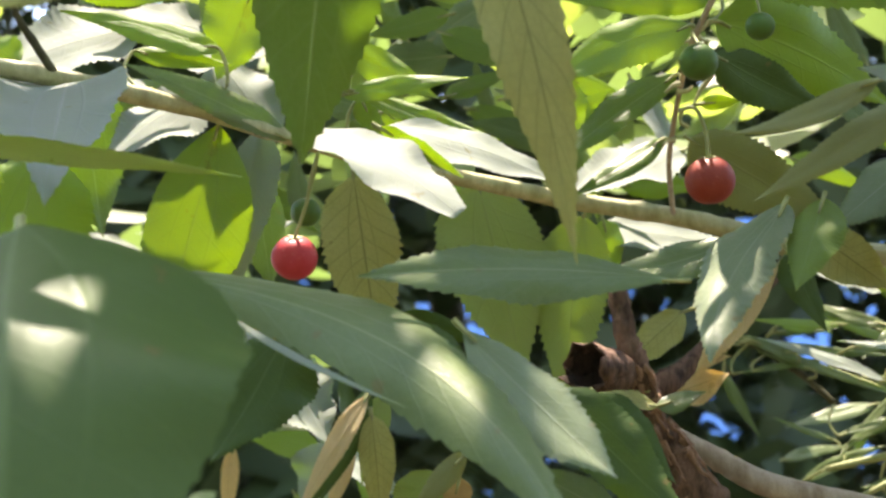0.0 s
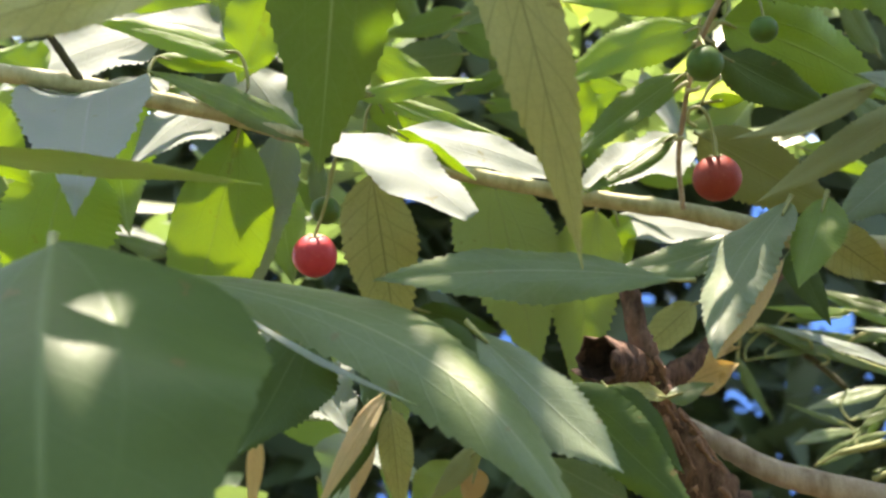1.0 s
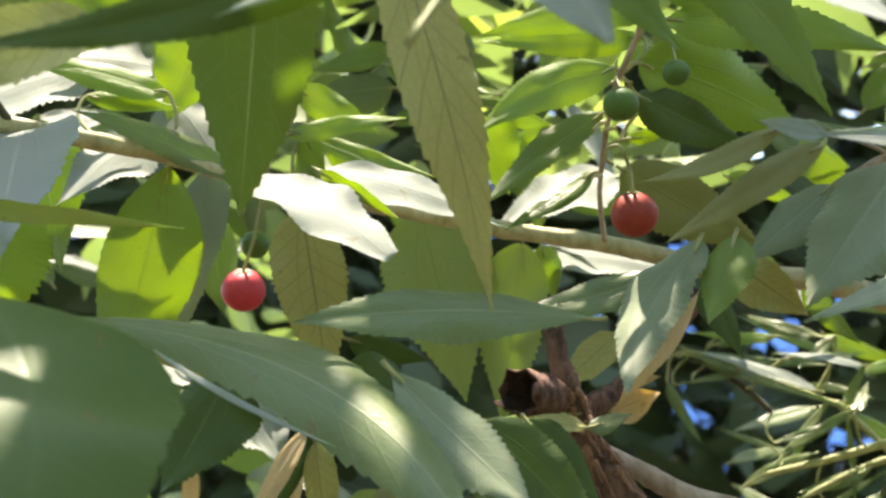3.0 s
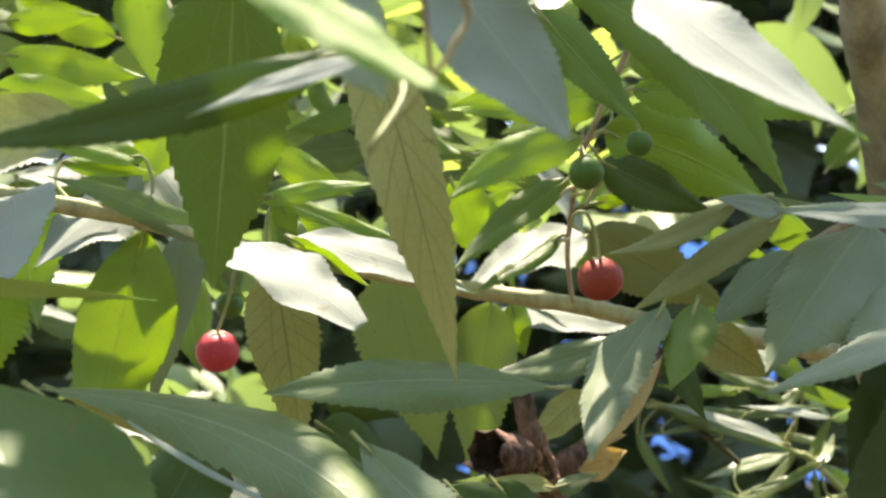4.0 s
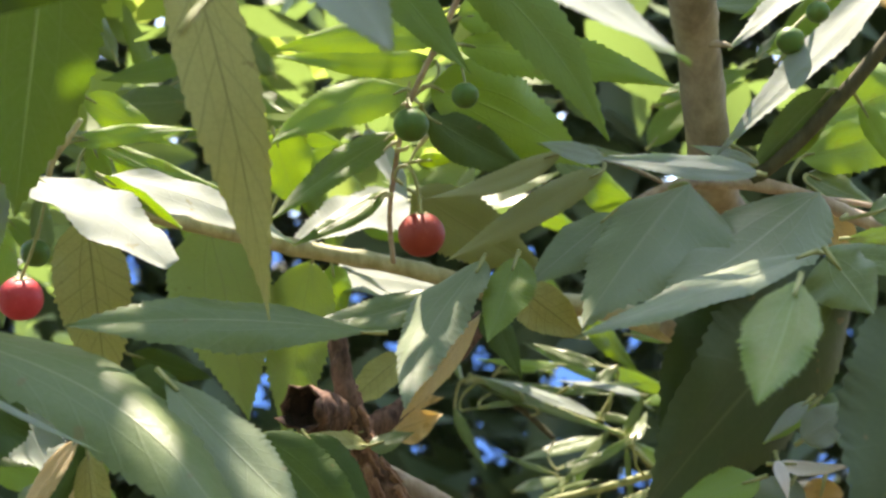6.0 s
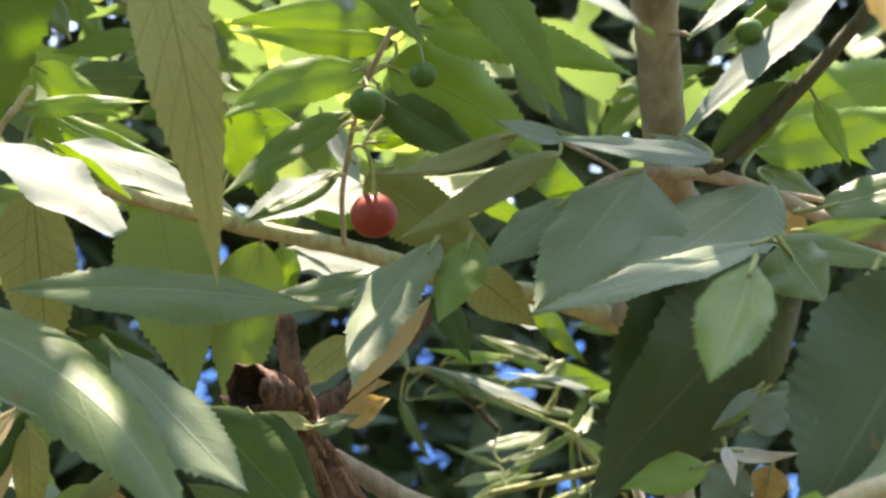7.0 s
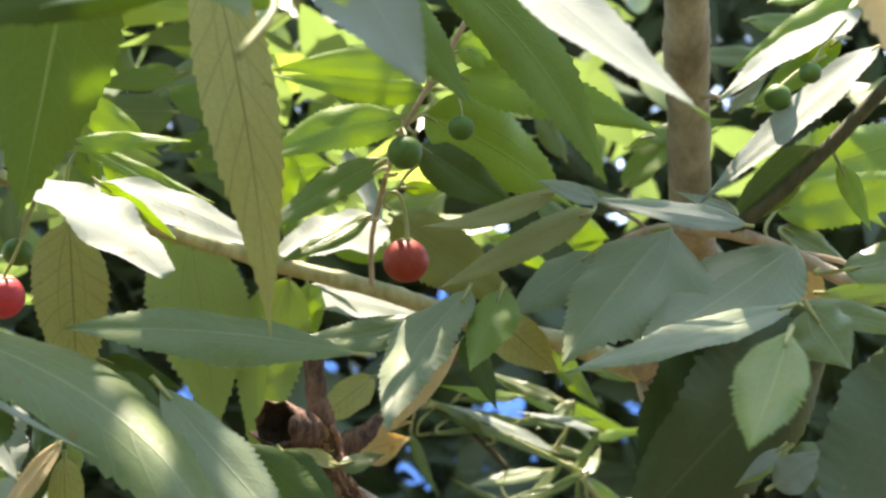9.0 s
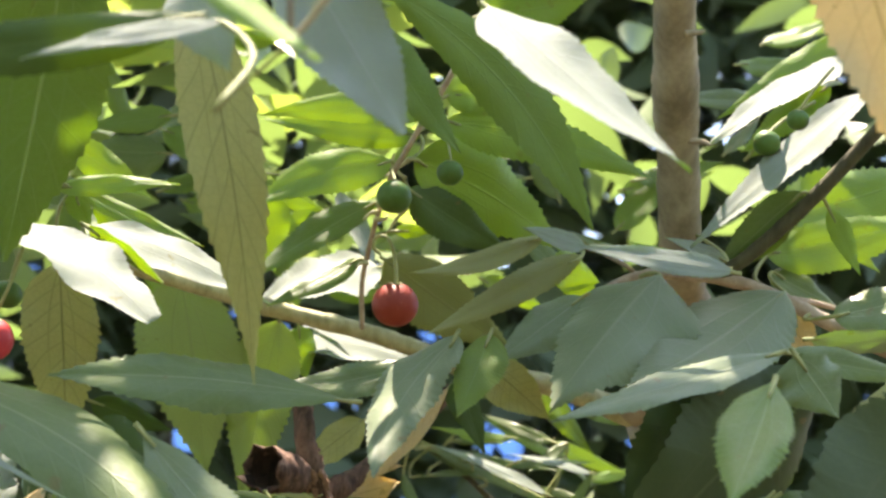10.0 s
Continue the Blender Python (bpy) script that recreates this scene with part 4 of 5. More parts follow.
leaf(side, (0.0198, 0.2836, 1.6818), (-0.0102, 0.2745, 1.6715), 0.0051, (0.23, -0.96, 0.17), "olive", bow=0.05)
leaf(side, (0.0294, 0.2961, 1.6808), (-0.0061, 0.2829, 1.6599), 0.0071, (0.28, -0.95, 0.13), "olive")
leaf(side, (0.0594, 0.2778, 1.6725), (0.0240, 0.2699, 1.6766), 0.0063, (-0.24, 0.91, -0.34), "pale", bow=-0.03)
leaf(side, (0.0277, 0.2707, 1.6760), (0.0143, 0.2674, 1.6794), 0.0047, (-0.29, 0.93, -0.22), "grey")
leaf(side, (0.0287, 0.3749, 1.6988), (0.0436, 0.3845, 1.6962), 0.0118, (0.52, -0.84, -0.14), "green2")
leaf(side, (0.0408, 0.2855, 1.6779), (0.0252, 0.2760, 1.6812), 0.0024, (0.50, -0.86, -0.10), "grey", bow=0.03)
leaf(side, (-0.0191, 0.3908, 1.7045), (0.0194, 0.4036, 1.6791), 0.0194, (0.17, -0.96, -0.23), "olive")
leaf(side, (0.0300, 0.3807, 1.7001), (0.0467, 0.3867, 1.6870), 0.0090, (0.27, -0.96, -0.09), "lime2")
leaf(side, (0.0572, 0.2806, 1.6135), (0.0726, 0.2808, 1.6124), 0.0034, (-0.07, 0.92, -0.39), "bleached", sag=-0.12, teeth=0.4)
leaf(side, (0.0575, 0.2807, 1.6142), (0.0583, 0.2787, 1.6061), 0.0029, (-0.11, 0.97, -0.23), "bleached", sag=0.1, teeth=0.4)
leaf(side, (0.0625, 0.2785, 1.6178), (0.0732, 0.2753, 1.6245), 0.0078, (0.35, 0.93, -0.12), "pale")
leaf(side, (0.0645, 0.2793, 1.6253), (0.0549, 0.2800, 1.6177), 0.0032, (0.27, 0.92, -0.27), "pale")
leaf(side, (0.0690, 0.2930, 1.6107), (0.0659, 0.2941, 1.6018), 0.0076, (-0.37, -0.93, 0.01), "orange")
leaf(side, (0.0619, 0.2894, 1.6107), (0.0530, 0.2865, 1.5980), 0.0100, (0.15, 0.94, -0.32), "grey")
leaf(side, (0.0847, 0.2363, 1.6132), (0.0579, 0.2293, 1.5999), 0.0127, (-0.04, -0.85, 0.53), "teal", shade=3)
leaf(side, (0.0676, 0.2868, 1.6259), (0.0554, 0.2829, 1.6178), 0.0042, (-0.03, -0.88, 0.48), "fresh")
leaf(side, (0.0752, 0.2820, 1.6262), (0.0643, 0.2797, 1.6167), 0.0110, (-0.20, -0.88, 0.44), "sage")
leaf(side, (0.0531, 0.2787, 1.6108), (0.0353, 0.2709, 1.6065), 0.0086, (0.24, -0.82, 0.52), "fresh")
leaf(side, (0.1359, 0.4828, 1.7490), (0.1672, 0.4886, 1.7615), 0.0065, (0.11, -0.98, 0.17), "dusk", bow=0.056)
leaf(side, (0.1525, 0.4465, 1.7303), (0.1825, 0.4488, 1.7046), 0.0096, (0.13, -0.99, 0.07), "lime2", bow=0.039)
leaf(side, (0.1578, 0.4716, 1.7510), (0.1903, 0.4850, 1.7549), 0.0086, (0.38, -0.93, 0.01), "sage", bow=-0.022)
leaf(side, (0.1627, 0.4658, 1.7353), (0.1965, 0.4709, 1.7335), 0.0089, (0.16, -0.93, 0.34), "dusk", bow=-0.01)
leaf(side, (0.1123, 0.4202, 1.7052), (0.1132, 0.4068, 1.7331), 0.0084, (-0.58, -0.74, -0.34), "sage", bow=0.039)
leaf(side, (0.1445, 0.4950, 1.7429), (0.1727, 0.4869, 1.7713), 0.0117, (-0.56, -0.76, 0.34), "dusk", bow=-0.001)
leaf(side, (0.1143, 0.4219, 1.7324), (0.1411, 0.4338, 1.7112), 0.0101, (0.31, -0.94, -0.14), "lime2", bow=0.004)
leaf(side, (0.0065, 0.4342, 1.6948), (0.0279, 0.4497, 1.6787), 0.0082, (0.48, -0.86, -0.19), "sage", bow=-0.032)
leaf(side, (0.0435, 0.4353, 1.6651), (0.0644, 0.4429, 1.6624), 0.0054, (0.36, -0.88, 0.31), "dusk", bow=0.057)
leaf(side, (0.0384, 0.4340, 1.7072), (0.0202, 0.4325, 1.7286), 0.0085, (0.24, -0.96, 0.13), "sage", bow=-0.044)
leaf(side, (0.0491, 0.4275, 1.7018), (0.0642, 0.4149, 1.6935), 0.0061, (-0.43, -0.80, 0.42), "dusk", bow=0.0)
leaf(side, (0.0305, 0.4337, 1.6731), (0.0463, 0.4464, 1.6544), 0.0089, (0.56, -0.82, -0.09), "olive2", bow=-0.007)
leaf(side, (0.0128, 0.5075, 1.7271), (0.0412, 0.5258, 1.7155), 0.0081, (0.50, -0.86, -0.11), "lime2", bow=0.052)

tube(near, "stem", [(-0.0040, 0.2023, 1.5834, 0.00065), (0.0074, 0.2016, 1.5874, 0.00082), (0.0329, 0.2023, 1.5886, 0.00098), (0.0397, 0.2033, 1.5903, 0.00165), (0.0543, 0.2069, 1.5970, 0.00169), (0.0687, 0.2107, 1.6024, 0.00191), (0.1126, 0.2283, 1.6098, 0.00226)], bark_tan)
leaf(near, (0.0406, 0.2076, 1.5905), (0.0141, 0.1979, 1.5866), 0.0087, (0.29, -0.91, 0.30), "lime2", bow=-0.08)
leaf(near, (0.0202, 0.2136, 1.5919), (-0.0098, 0.2029, 1.5899), 0.0099, (0.29, -0.87, 0.41), "grey")
leaf(near, (0.0582, 0.2144, 1.5998), (0.0283, 0.2098, 1.5933), 0.0066, (0.00, -0.82, 0.57), "grey")
leaf(near, (0.0364, 0.1957, 1.5937), (0.0577, 0.1936, 1.5738), 0.0211, (0.06, -0.98, 0.16), "grey")
leaf(near, (0.0512, 0.1974, 1.5999), (0.0580, 0.2000, 1.5936), 0.0065, (0.31, -0.95, -0.07), "fresh")

tube(far, "twig", [(-0.0073, 0.5259, 1.6653, 0.00105), (0.0080, 0.5261, 1.6539, 0.00124), (0.0198, 0.5258, 1.6416, 0.00103)], bark_dark)
tube(far, "twig", [(0.0668, 0.5400, 1.6174, 0.00123), (0.0461, 0.5332, 1.6411, 0.00124), (0.0416, 0.5348, 1.6441, 0.00104), (0.0224, 0.5342, 1.6536, 0.00084), (-0.0093, 0.5303, 1.6675, 0.00053)], leafstalk)
tube(far, "twig", [(0.0667, 0.5273, 1.6289, 0.00161), (0.0387, 0.5281, 1.6230, 0.00142), (0.0145, 0.5293, 1.6190, 0.00103)], leafstalk)
tube(far, "twig", [(0.0648, 0.5178, 1.6225, 0.00138), (0.0494, 0.5207, 1.6189, 0.00120), (0.0251, 0.5231, 1.6087, 0.00101)], leafstalk)
leaf(far, (-0.0100, 0.5198, 1.6673), (0.0422, 0.5299, 1.6432), 0.0022, (0.28, -0.93, 0.22), "sage2")
leaf(far, (-0.0092, 0.5204, 1.6652), (0.0446, 0.5274, 1.6576), 0.0016, (0.16, -0.94, 0.29), "sage2")
leaf(far, (-0.0144, 0.5216, 1.6543), (0.0224, 0.5231, 1.6570), 0.0012, (0.02, -0.94, 0.33), "sage2")
leaf(far, (0.0417, 0.5347, 1.6447), (0.0167, 0.5294, 1.6205), 0.0038, (-0.19, -0.90, 0.39), "sage2")
leaf(far, (0.0012, 0.5219, 1.6676), (0.0244, 0.5214, 1.6676), 0.0031, (-0.02, -0.95, 0.30), "sage2")
leaf(far, (0.0424, 0.5313, 1.6620), (0.0103, 0.5165, 1.6775), 0.0038, (0.45, -0.89, 0.09), "sage2")
leaf(far, (0.0460, 0.5308, 1.6679), (0.0303, 0.5249, 1.6561), 0.0052, (-0.01, -0.89, 0.46), "sage2")
leaf(far, (0.0454, 0.5361, 1.6414), (0.0564, 0.5296, 1.6585), 0.0043, (-0.53, -0.85, 0.01), "sage2")
leaf(far, (0.0472, 0.5369, 1.6393), (0.0461, 0.5390, 1.6025), 0.0026, (-0.50, -0.87, -0.03), "sage2")
leaf(far, (0.0197, 0.5336, 1.6287), (-0.0017, 0.5222, 1.6378), 0.0026, (0.52, -0.84, 0.17), "sage2")
leaf(far, (0.0626, 0.5460, 1.6097), (0.0411, 0.5380, 1.6024), 0.0060, (0.14, -0.85, 0.51), "sage2")
leaf(far, (0.0379, 0.5416, 1.6072), (0.0588, 0.5383, 1.6179), 0.0026, (-0.31, -0.89, 0.34), "sage2")
leaf(far, (0.0239, 0.5109, 1.6672), (-0.0072, 0.5040, 1.6707), 0.0039, (0.24, -0.91, 0.35), "lime")
leaf(far, (0.0361, 0.5073, 1.6461), (-0.0086, 0.4948, 1.6636), 0.0060, (-0.43, 0.63, -0.65), "pale")
leaf(far, (0.0524, 0.5089, 1.6540), (0.0211, 0.5014, 1.6602), 0.0046, (-0.29, 0.64, -0.71), "pale")
leaf(far, (0.0044, 0.7231, 1.6208), (0.0352, 0.7043, 1.6011), 0.0058, (-0.22, -0.85, 0.48), "sage2", bow=-0.02)
leaf(far, (0.0035, 0.6549, 1.6296), (0.0353, 0.6705, 1.6345), 0.0062, (0.29, -0.77, 0.56), "sage2", bow=0.056)
leaf(far, (-0.0139, 0.5376, 1.6676), (-0.0201, 0.5392, 1.6901), 0.0048, (0.57, -0.79, 0.21), "sage2", bow=0.03)
leaf(far, (0.0494, 0.5436, 1.6397), (0.0777, 0.5630, 1.6193), 0.0059, (0.49, -0.86, -0.14), "sage2", bow=0.031)
leaf(far, (0.0347, 0.5610, 1.6534), (0.0594, 0.5516, 1.6454), 0.0037, (-0.25, -0.92, 0.31), "sage2", bow=0.049)
leaf(far, (0.0250, 0.5593, 1.6234), (0.0372, 0.5380, 1.6383), 0.0029, (-0.73, -0.62, -0.28), "sage2", bow=0.02)
leaf(far, (-0.0176, 0.5454, 1.6578), (-0.0066, 0.5433, 1.6327), 0.0046, (0.24, -0.95, 0.18), "sage2", bow=-0.017)
leaf(far, (0.0543, 0.6927, 1.6887), (0.0767, 0.7100, 1.6672), 0.0048, (0.68, -0.72, 0.13), "sage2", bow=-0.037)
leaf(far, (0.0496, 0.6419, 1.6817), (0.0874, 0.6532, 1.6670), 0.0074, (0.30, -0.95, 0.03), "lime2", bow=-0.013)
leaf(far, (0.0452, 0.6625, 1.6520), (0.0048, 0.6466, 1.6429), 0.0078, (0.16, -0.76, 0.63), "sage2", bow=-0.039)
leaf(far, (0.0071, 0.5420, 1.6156), (0.0363, 0.5288, 1.6261), 0.0054, (-0.48, -0.82, 0.30), "sage2", bow=0.057)
leaf(far, (0.0638, 0.6281, 1.6635), (0.0908, 0.6363, 1.6684), 0.0054, (0.24, -0.94, 0.26), "lime2", bow=0.022)
leaf(far, (-0.0092, 0.5159, 1.6642), (0.0444, 0.5251, 1.6565), 0.0043, (0.20, -0.94, 0.28), "sage2")
leaf(far, (-0.0071, 0.5159, 1.6649), (0.0494, 0.5262, 1.6399), 0.0040, (0.27, -0.93, 0.23), "sage2")
leaf(far, (0.0084, 0.5166, 1.6587), (-0.0103, 0.5257, 1.6664), 0.0031, (-0.24, -0.87, 0.43), "sage2")
leaf(far, (0.0485, 0.5162, 1.6395), (0.0171, 0.5292, 1.6246), 0.0040, (-0.46, -0.86, 0.22), "sage2")
leaf(far, (-0.0071, 0.5171, 1.6543), (0.0227, 0.5263, 1.6585), 0.0028, (0.23, -0.91, 0.36), "sage2")
leaf(far, (0.0388, 0.5143, 1.6663), (0.0125, 0.5240, 1.6785), 0.0052, (-0.16, -0.91, 0.38), "sage2")
leaf(far, (0.0483, 0.5164, 1.6375), (0.0550, 0.5248, 1.6499), 0.0048, (-0.20, -0.75, 0.62), "sage2")
leaf(far, (0.0138, 0.5172, 1.6525), (-0.0075, 0.5261, 1.6637), 0.0024, (-0.14, -0.89, 0.44), "sage2")
leaf(far, (0.0194, 0.5188, 1.6299), (0.0492, 0.5263, 1.6383), 0.0028, (0.11, -0.90, 0.42), "sage2")
leaf(far, (0.0505, 0.5172, 1.6177), (0.0257, 0.5292, 1.6118), 0.0059, (-0.47, -0.82, 0.31), "sage2")
leaf(far, (0.0264, 0.5159, 1.6595), (0.0560, 0.5236, 1.6599), 0.0036, (0.23, -0.92, 0.31), "sage2")
leaf(far, (0.0035, 0.5153, 1.6697), (0.0215, 0.5253, 1.6669), 0.0036, (0.50, -0.84, 0.21), "lime")

tube(overhead, "twig", [(-0.0219, 0.1293, 1.6839, 0.00059), (-0.0146, 0.1359, 1.6732, 0.00046), (-0.0166, 0.1379, 1.6686, 0.00039), (-0.0196, 0.1390, 1.6654, 0.00033)], bark_tan)
tube(overhead, "twig", [(-0.0196, 0.1390, 1.6654, 0.00029), (-0.0229, 0.1428, 1.6639, 0.00026), (-0.0264, 0.1465, 1.6626, 0.00023), (-0.0300, 0.1502, 1.6610, 0.00016)], leafstalk)
leaf(overhead, (-0.0372, 0.1695, 1.6822), (-0.0897, 0.1504, 1.6688), 0.0075, (0.36, -0.92, -0.13), "dark", bow=0.03, shade=2)
# narrow strip standing for the dark overhead leaf's pale folded margin
leaf(overhead, (-0.0320, 0.1645, 1.6791), (-0.0586, 0.1627, 1.6728), 0.0041, (0.18, 0.90, -0.40), "pale")
leaf(overhead, (-0.0416, 0.1314, 1.6817), (-0.0152, 0.1301, 1.6592), 0.0089, (0.38, -0.78, 0.49), "lime2", bow=0.02, peak=0.4)
leaf(overhead, (-0.0395, 0.1789, 1.7011), (-0.0318, 0.1705, 1.6744), 0.0130, (0.67, 0.69, -0.26), "pale", peak=0.5)
leaf(overhead, (-0.0269, 0.1865, 1.7032), (-0.0080, 0.1863, 1.6706), 0.0158, (-0.24, 0.96, -0.13), "grey", blunt=0.04, peak=0.45)


leaf(near_left, (-0.0866, 0.1889, 1.6852), (-0.1206, 0.1696, 1.6703), 0.0119, (-0.46, 0.88, -0.09), "olive")
leaf(near_left, (-0.1054, 0.1827, 1.6427), (-0.0849, 0.1454, 1.5757), 0.0527, (0.27, -0.80, 0.53), "broad", fold=-0.16, sag=-0.13, peak=0.30, teeth=0.25, shade=2)

leaf(front, (-0.1227, 0.2440, 1.6505), (-0.0369, 0.2265, 1.5949), 0.0184, (0.23, -0.77, 0.59), "sage", fold=-0.12, bow=0.185, peak=0.5, shade=3)
leaf(front, (-0.1260, 0.2599, 1.6523), (-0.0854, 0.2617, 1.6343), 0.0061, (0.33, 0.70, 0.64), "olive", bow=-0.03, peak=0.5, teeth=0.4)
leaf(front, (-0.0593, 0.2555, 1.6358), (-0.0333, 0.2539, 1.6075), 0.0156, (0.40, -0.81, 0.42), "dusty_skylit", peak=0.5, shade=2)
leaf(front, (-0.0210, 0.2828, 1.6457), (-0.0772, 0.2520, 1.6459), 0.0129, (0.42, -0.78, 0.46), "sage", bow=-0.06, peak=0.5, shade=7)
leaf(front, (-0.0109, 0.3234, 1.6608), (-0.0423, 0.3132, 1.6544), 0.0093, (0.22, -0.90, 0.37), "sage", bow=0.04, shade=3)
leaf(front, (-0.0491, 0.2965, 1.6276), (-0.0228, 0.2974, 1.5982), 0.0148, (0.25, -0.95, 0.20), "dark")
leaf(front, (-0.1011, 0.2833, 1.6418), (-0.1151, 0.2754, 1.6159), 0.0197, (0.07, -0.96, 0.26), "dark")
leaf(front, (-0.0836, 0.2794, 1.6272), (-0.0968, 0.2712, 1.6034), 0.0046, (-0.10, 0.96, -0.27), "brown")
leaf(front, (-0.0935, 0.3189, 1.6276), (-0.0934, 0.3240, 1.6027), 0.0081, (-0.44, 0.88, 0.18), "olive")
leaf(front, (-0.1404, 0.3980, 1.6531), (-0.1297, 0.4053, 1.6274), 0.0351, (-0.91, 0.28, -0.30), "pale")
leaf(front, (-0.1296, 0.4050, 1.6291), (-0.1357, 0.4095, 1.6012), 0.0255, (0.65, 0.76, -0.02), "pale")
leaf(front, (-0.1857, 0.4755, 1.6366), (-0.1906, 0.4805, 1.6072), 0.0061, (-0.18, 0.96, 0.19), "tan")
leaf(front, (-0.0911, 0.3735, 1.6172), (-0.1020, 0.3752, 1.5983), 0.0171, (-0.01, 1.00, 0.10), "olive2")
leaf(front, (-0.0915, 0.3461, 1.6494), (-0.0730, 0.3526, 1.6354), 0.0139, (0.43, -0.89, 0.15), "dark")
leaf(front, (-0.0448, 0.3647, 1.6037), (-0.0649, 0.3581, 1.6164), 0.0123, (0.42, -0.89, 0.20), "sage")
leaf(front, (-0.1612, 0.3716, 1.6602), (-0.1353, 0.3787, 1.6506), 0.0213, (-0.42, 0.51, -0.75), "pale")
leaf(front, (-0.1065, 0.3467, 1.6244), (-0.1126, 0.3458, 1.6054), 0.0050, (-0.12, 0.99, -0.01), "tan")
leaf(front, (-0.0753, 0.3342, 1.6189), (-0.0889, 0.3316, 1.6053), 0.0057, (0.04, -0.99, 0.15), "olive", shade=2)
leaf(front, (-0.0790, 0.3439, 1.6140), (-0.0819, 0.3436, 1.6036), 0.0066, (0.04, -1.00, 0.02), "orange")
# thin strip standing for the front leaf's pale, lit lower margin
leaf(front, (-0.1086, 0.2496, 1.6457), (-0.0660, 0.2395, 1.6203), 0.0016, (-0.18, 0.77, -0.61), "pale", teeth=0.2, bow=0.03, peak=0.5, sag=0.0, shade=0)
leaf(front, (-0.0948, 0.3147, 1.6300), (-0.1072, 0.3120, 1.6068), 0.0062, (0.00, -0.99, 0.11), "dark", shade=3)
leaf(front, (-0.0956, 0.3357, 1.6260), (-0.0980, 0.3359, 1.6070), 0.0060, (0.07, 1.00, 0.00), "olive")
leaf(front, (-0.1083, 0.4109, 1.6656), (-0.0846, 0.4177, 1.6574), 0.0091, (0.28, -0.96, 0.02), "dark", shade=3)
leaf(front, (-0.0942, 0.3193, 1.6336), (-0.1066, 0.3178, 1.6078), 0.0063, (-0.03, -1.00, 0.07), "dark", shade=3)
leaf(front, (-0.1006, 0.3589, 1.6366), (-0.1074, 0.3590, 1.6143), 0.0076, (-0.09, 1.00, 0.03), "olive2")
leaf(front, (-0.1946, 0.4990, 1.6666), (-0.2170, 0.4928, 1.6772), 0.0081, (0.41, -0.82, 0.40), "dark", bow=-0.0)
leaf(front, (-0.1537, 0.4742, 1.6334), (-0.1261, 0.4876, 1.6144), 0.0152, (-0.65, 0.44, -0.62), "pale", bow=-0.011)
leaf(front, (-0.1365, 0.4488, 1.6397), (-0.1372, 0.4517, 1.6621), 0.0064, (-0.35, -0.93, 0.11), "dark", bow=0.051)
leaf(front, (-0.1621, 0.5556, 1.6395), (-0.1514, 0.5458, 1.5972), 0.0102, (0.59, -0.74, 0.32), "green2", bow=0.034)
leaf(front, (-0.1745, 0.5096, 1.6202), (-0.1618, 0.5158, 1.5935), 0.0079, (0.57, -0.81, 0.08), "green2", bow=0.023)
leaf(front, (-0.1497, 0.4628, 1.6312), (-0.1843, 0.4572, 1.6440), 0.0114, (0.25, -0.93, 0.27), "green2", bow=-0.054)
leaf(front, (-0.1678, 0.4249, 1.6458), (-0.1379, 0.4261, 1.6356), 0.0108, (0.25, -0.73, 0.64), "dark", bow=-0.024)
leaf(front, (-0.1984, 0.5487, 1.6458), (-0.2141, 0.5286, 1.6637), 0.0135, (-0.86, 0.30, -0.42), "pale", bow=0.008)
leaf(front, (-0.1417, 0.4159, 1.6473), (-0.1565, 0.4038, 1.6726), 0.0070, (0.63, -0.78, -0.00), "dark", bow=0.004)

leaf(near_right, (0.0569, 0.1792, 1.7126), (0.0678, 0.1784, 1.6544), 0.0178, (0.23, 0.97, -0.02), "tan")

berry((-0.1187, 0.3443, 1.6713), 0.00592, "red", [(-0.1176, 0.3416, 1.6761, 0.00044), (-0.1140, 0.3390, 1.6823, 0.00044), (-0.1106, 0.3361, 1.6896, 0.00044), (-0.1082, 0.3333, 1.6954, 0.00043)])
berry((-0.0143, 0.3415, 1.6799), 0.00600, "red2", [(-0.0141, 0.3396, 1.6852, 0.00056), (-0.0144, 0.3383, 1.6912, 0.00049), (-0.0160, 0.3369, 1.6963, 0.00049), (-0.0190, 0.3373, 1.6967, 0.00049), (-0.0199, 0.3386, 1.6943, 0.00049), (-0.0181, 0.3393, 1.6927, 0.00042)])
berry((-0.0143, 0.3243, 1.7036), 0.00445, "green", [(-0.0139, 0.3236, 1.7076, 0.00040), (-0.0150, 0.3277, 1.7117, 0.00041)])
berry((-0.0003, 0.3111, 1.7056), 0.00322, "green", [(-0.0001, 0.3105, 1.7087, 0.00032), (-0.0008, 0.3116, 1.7132, 0.00032), (-0.0032, 0.3132, 1.7183, 0.00033), (-0.0079, 0.3200, 1.7208, 0.00040)])
berry((-0.1200, 0.3588, 1.6866), 0.00403, "green", [(-0.1192, 0.3582, 1.6902, 0.00046), (-0.1164, 0.3528, 1.6941, 0.00046), (-0.1085, 0.3351, 1.6966, 0.00044)])
berry((0.0779, 0.3164, 1.7150), 0.00338, "green", [(0.0790, 0.3160, 1.7181, 0.00041), (0.0841, 0.3192, 1.7228, 0.00041), (0.0923, 0.3228, 1.7285, 0.00042)])
berry((0.0778, 0.2860, 1.7099), 0.00255, "green", [(0.0785, 0.2849, 1.7125, 0.00038), (0.0817, 0.2856, 1.7168, 0.00038), (0.0871, 0.2872, 1.7230, 0.00038)])
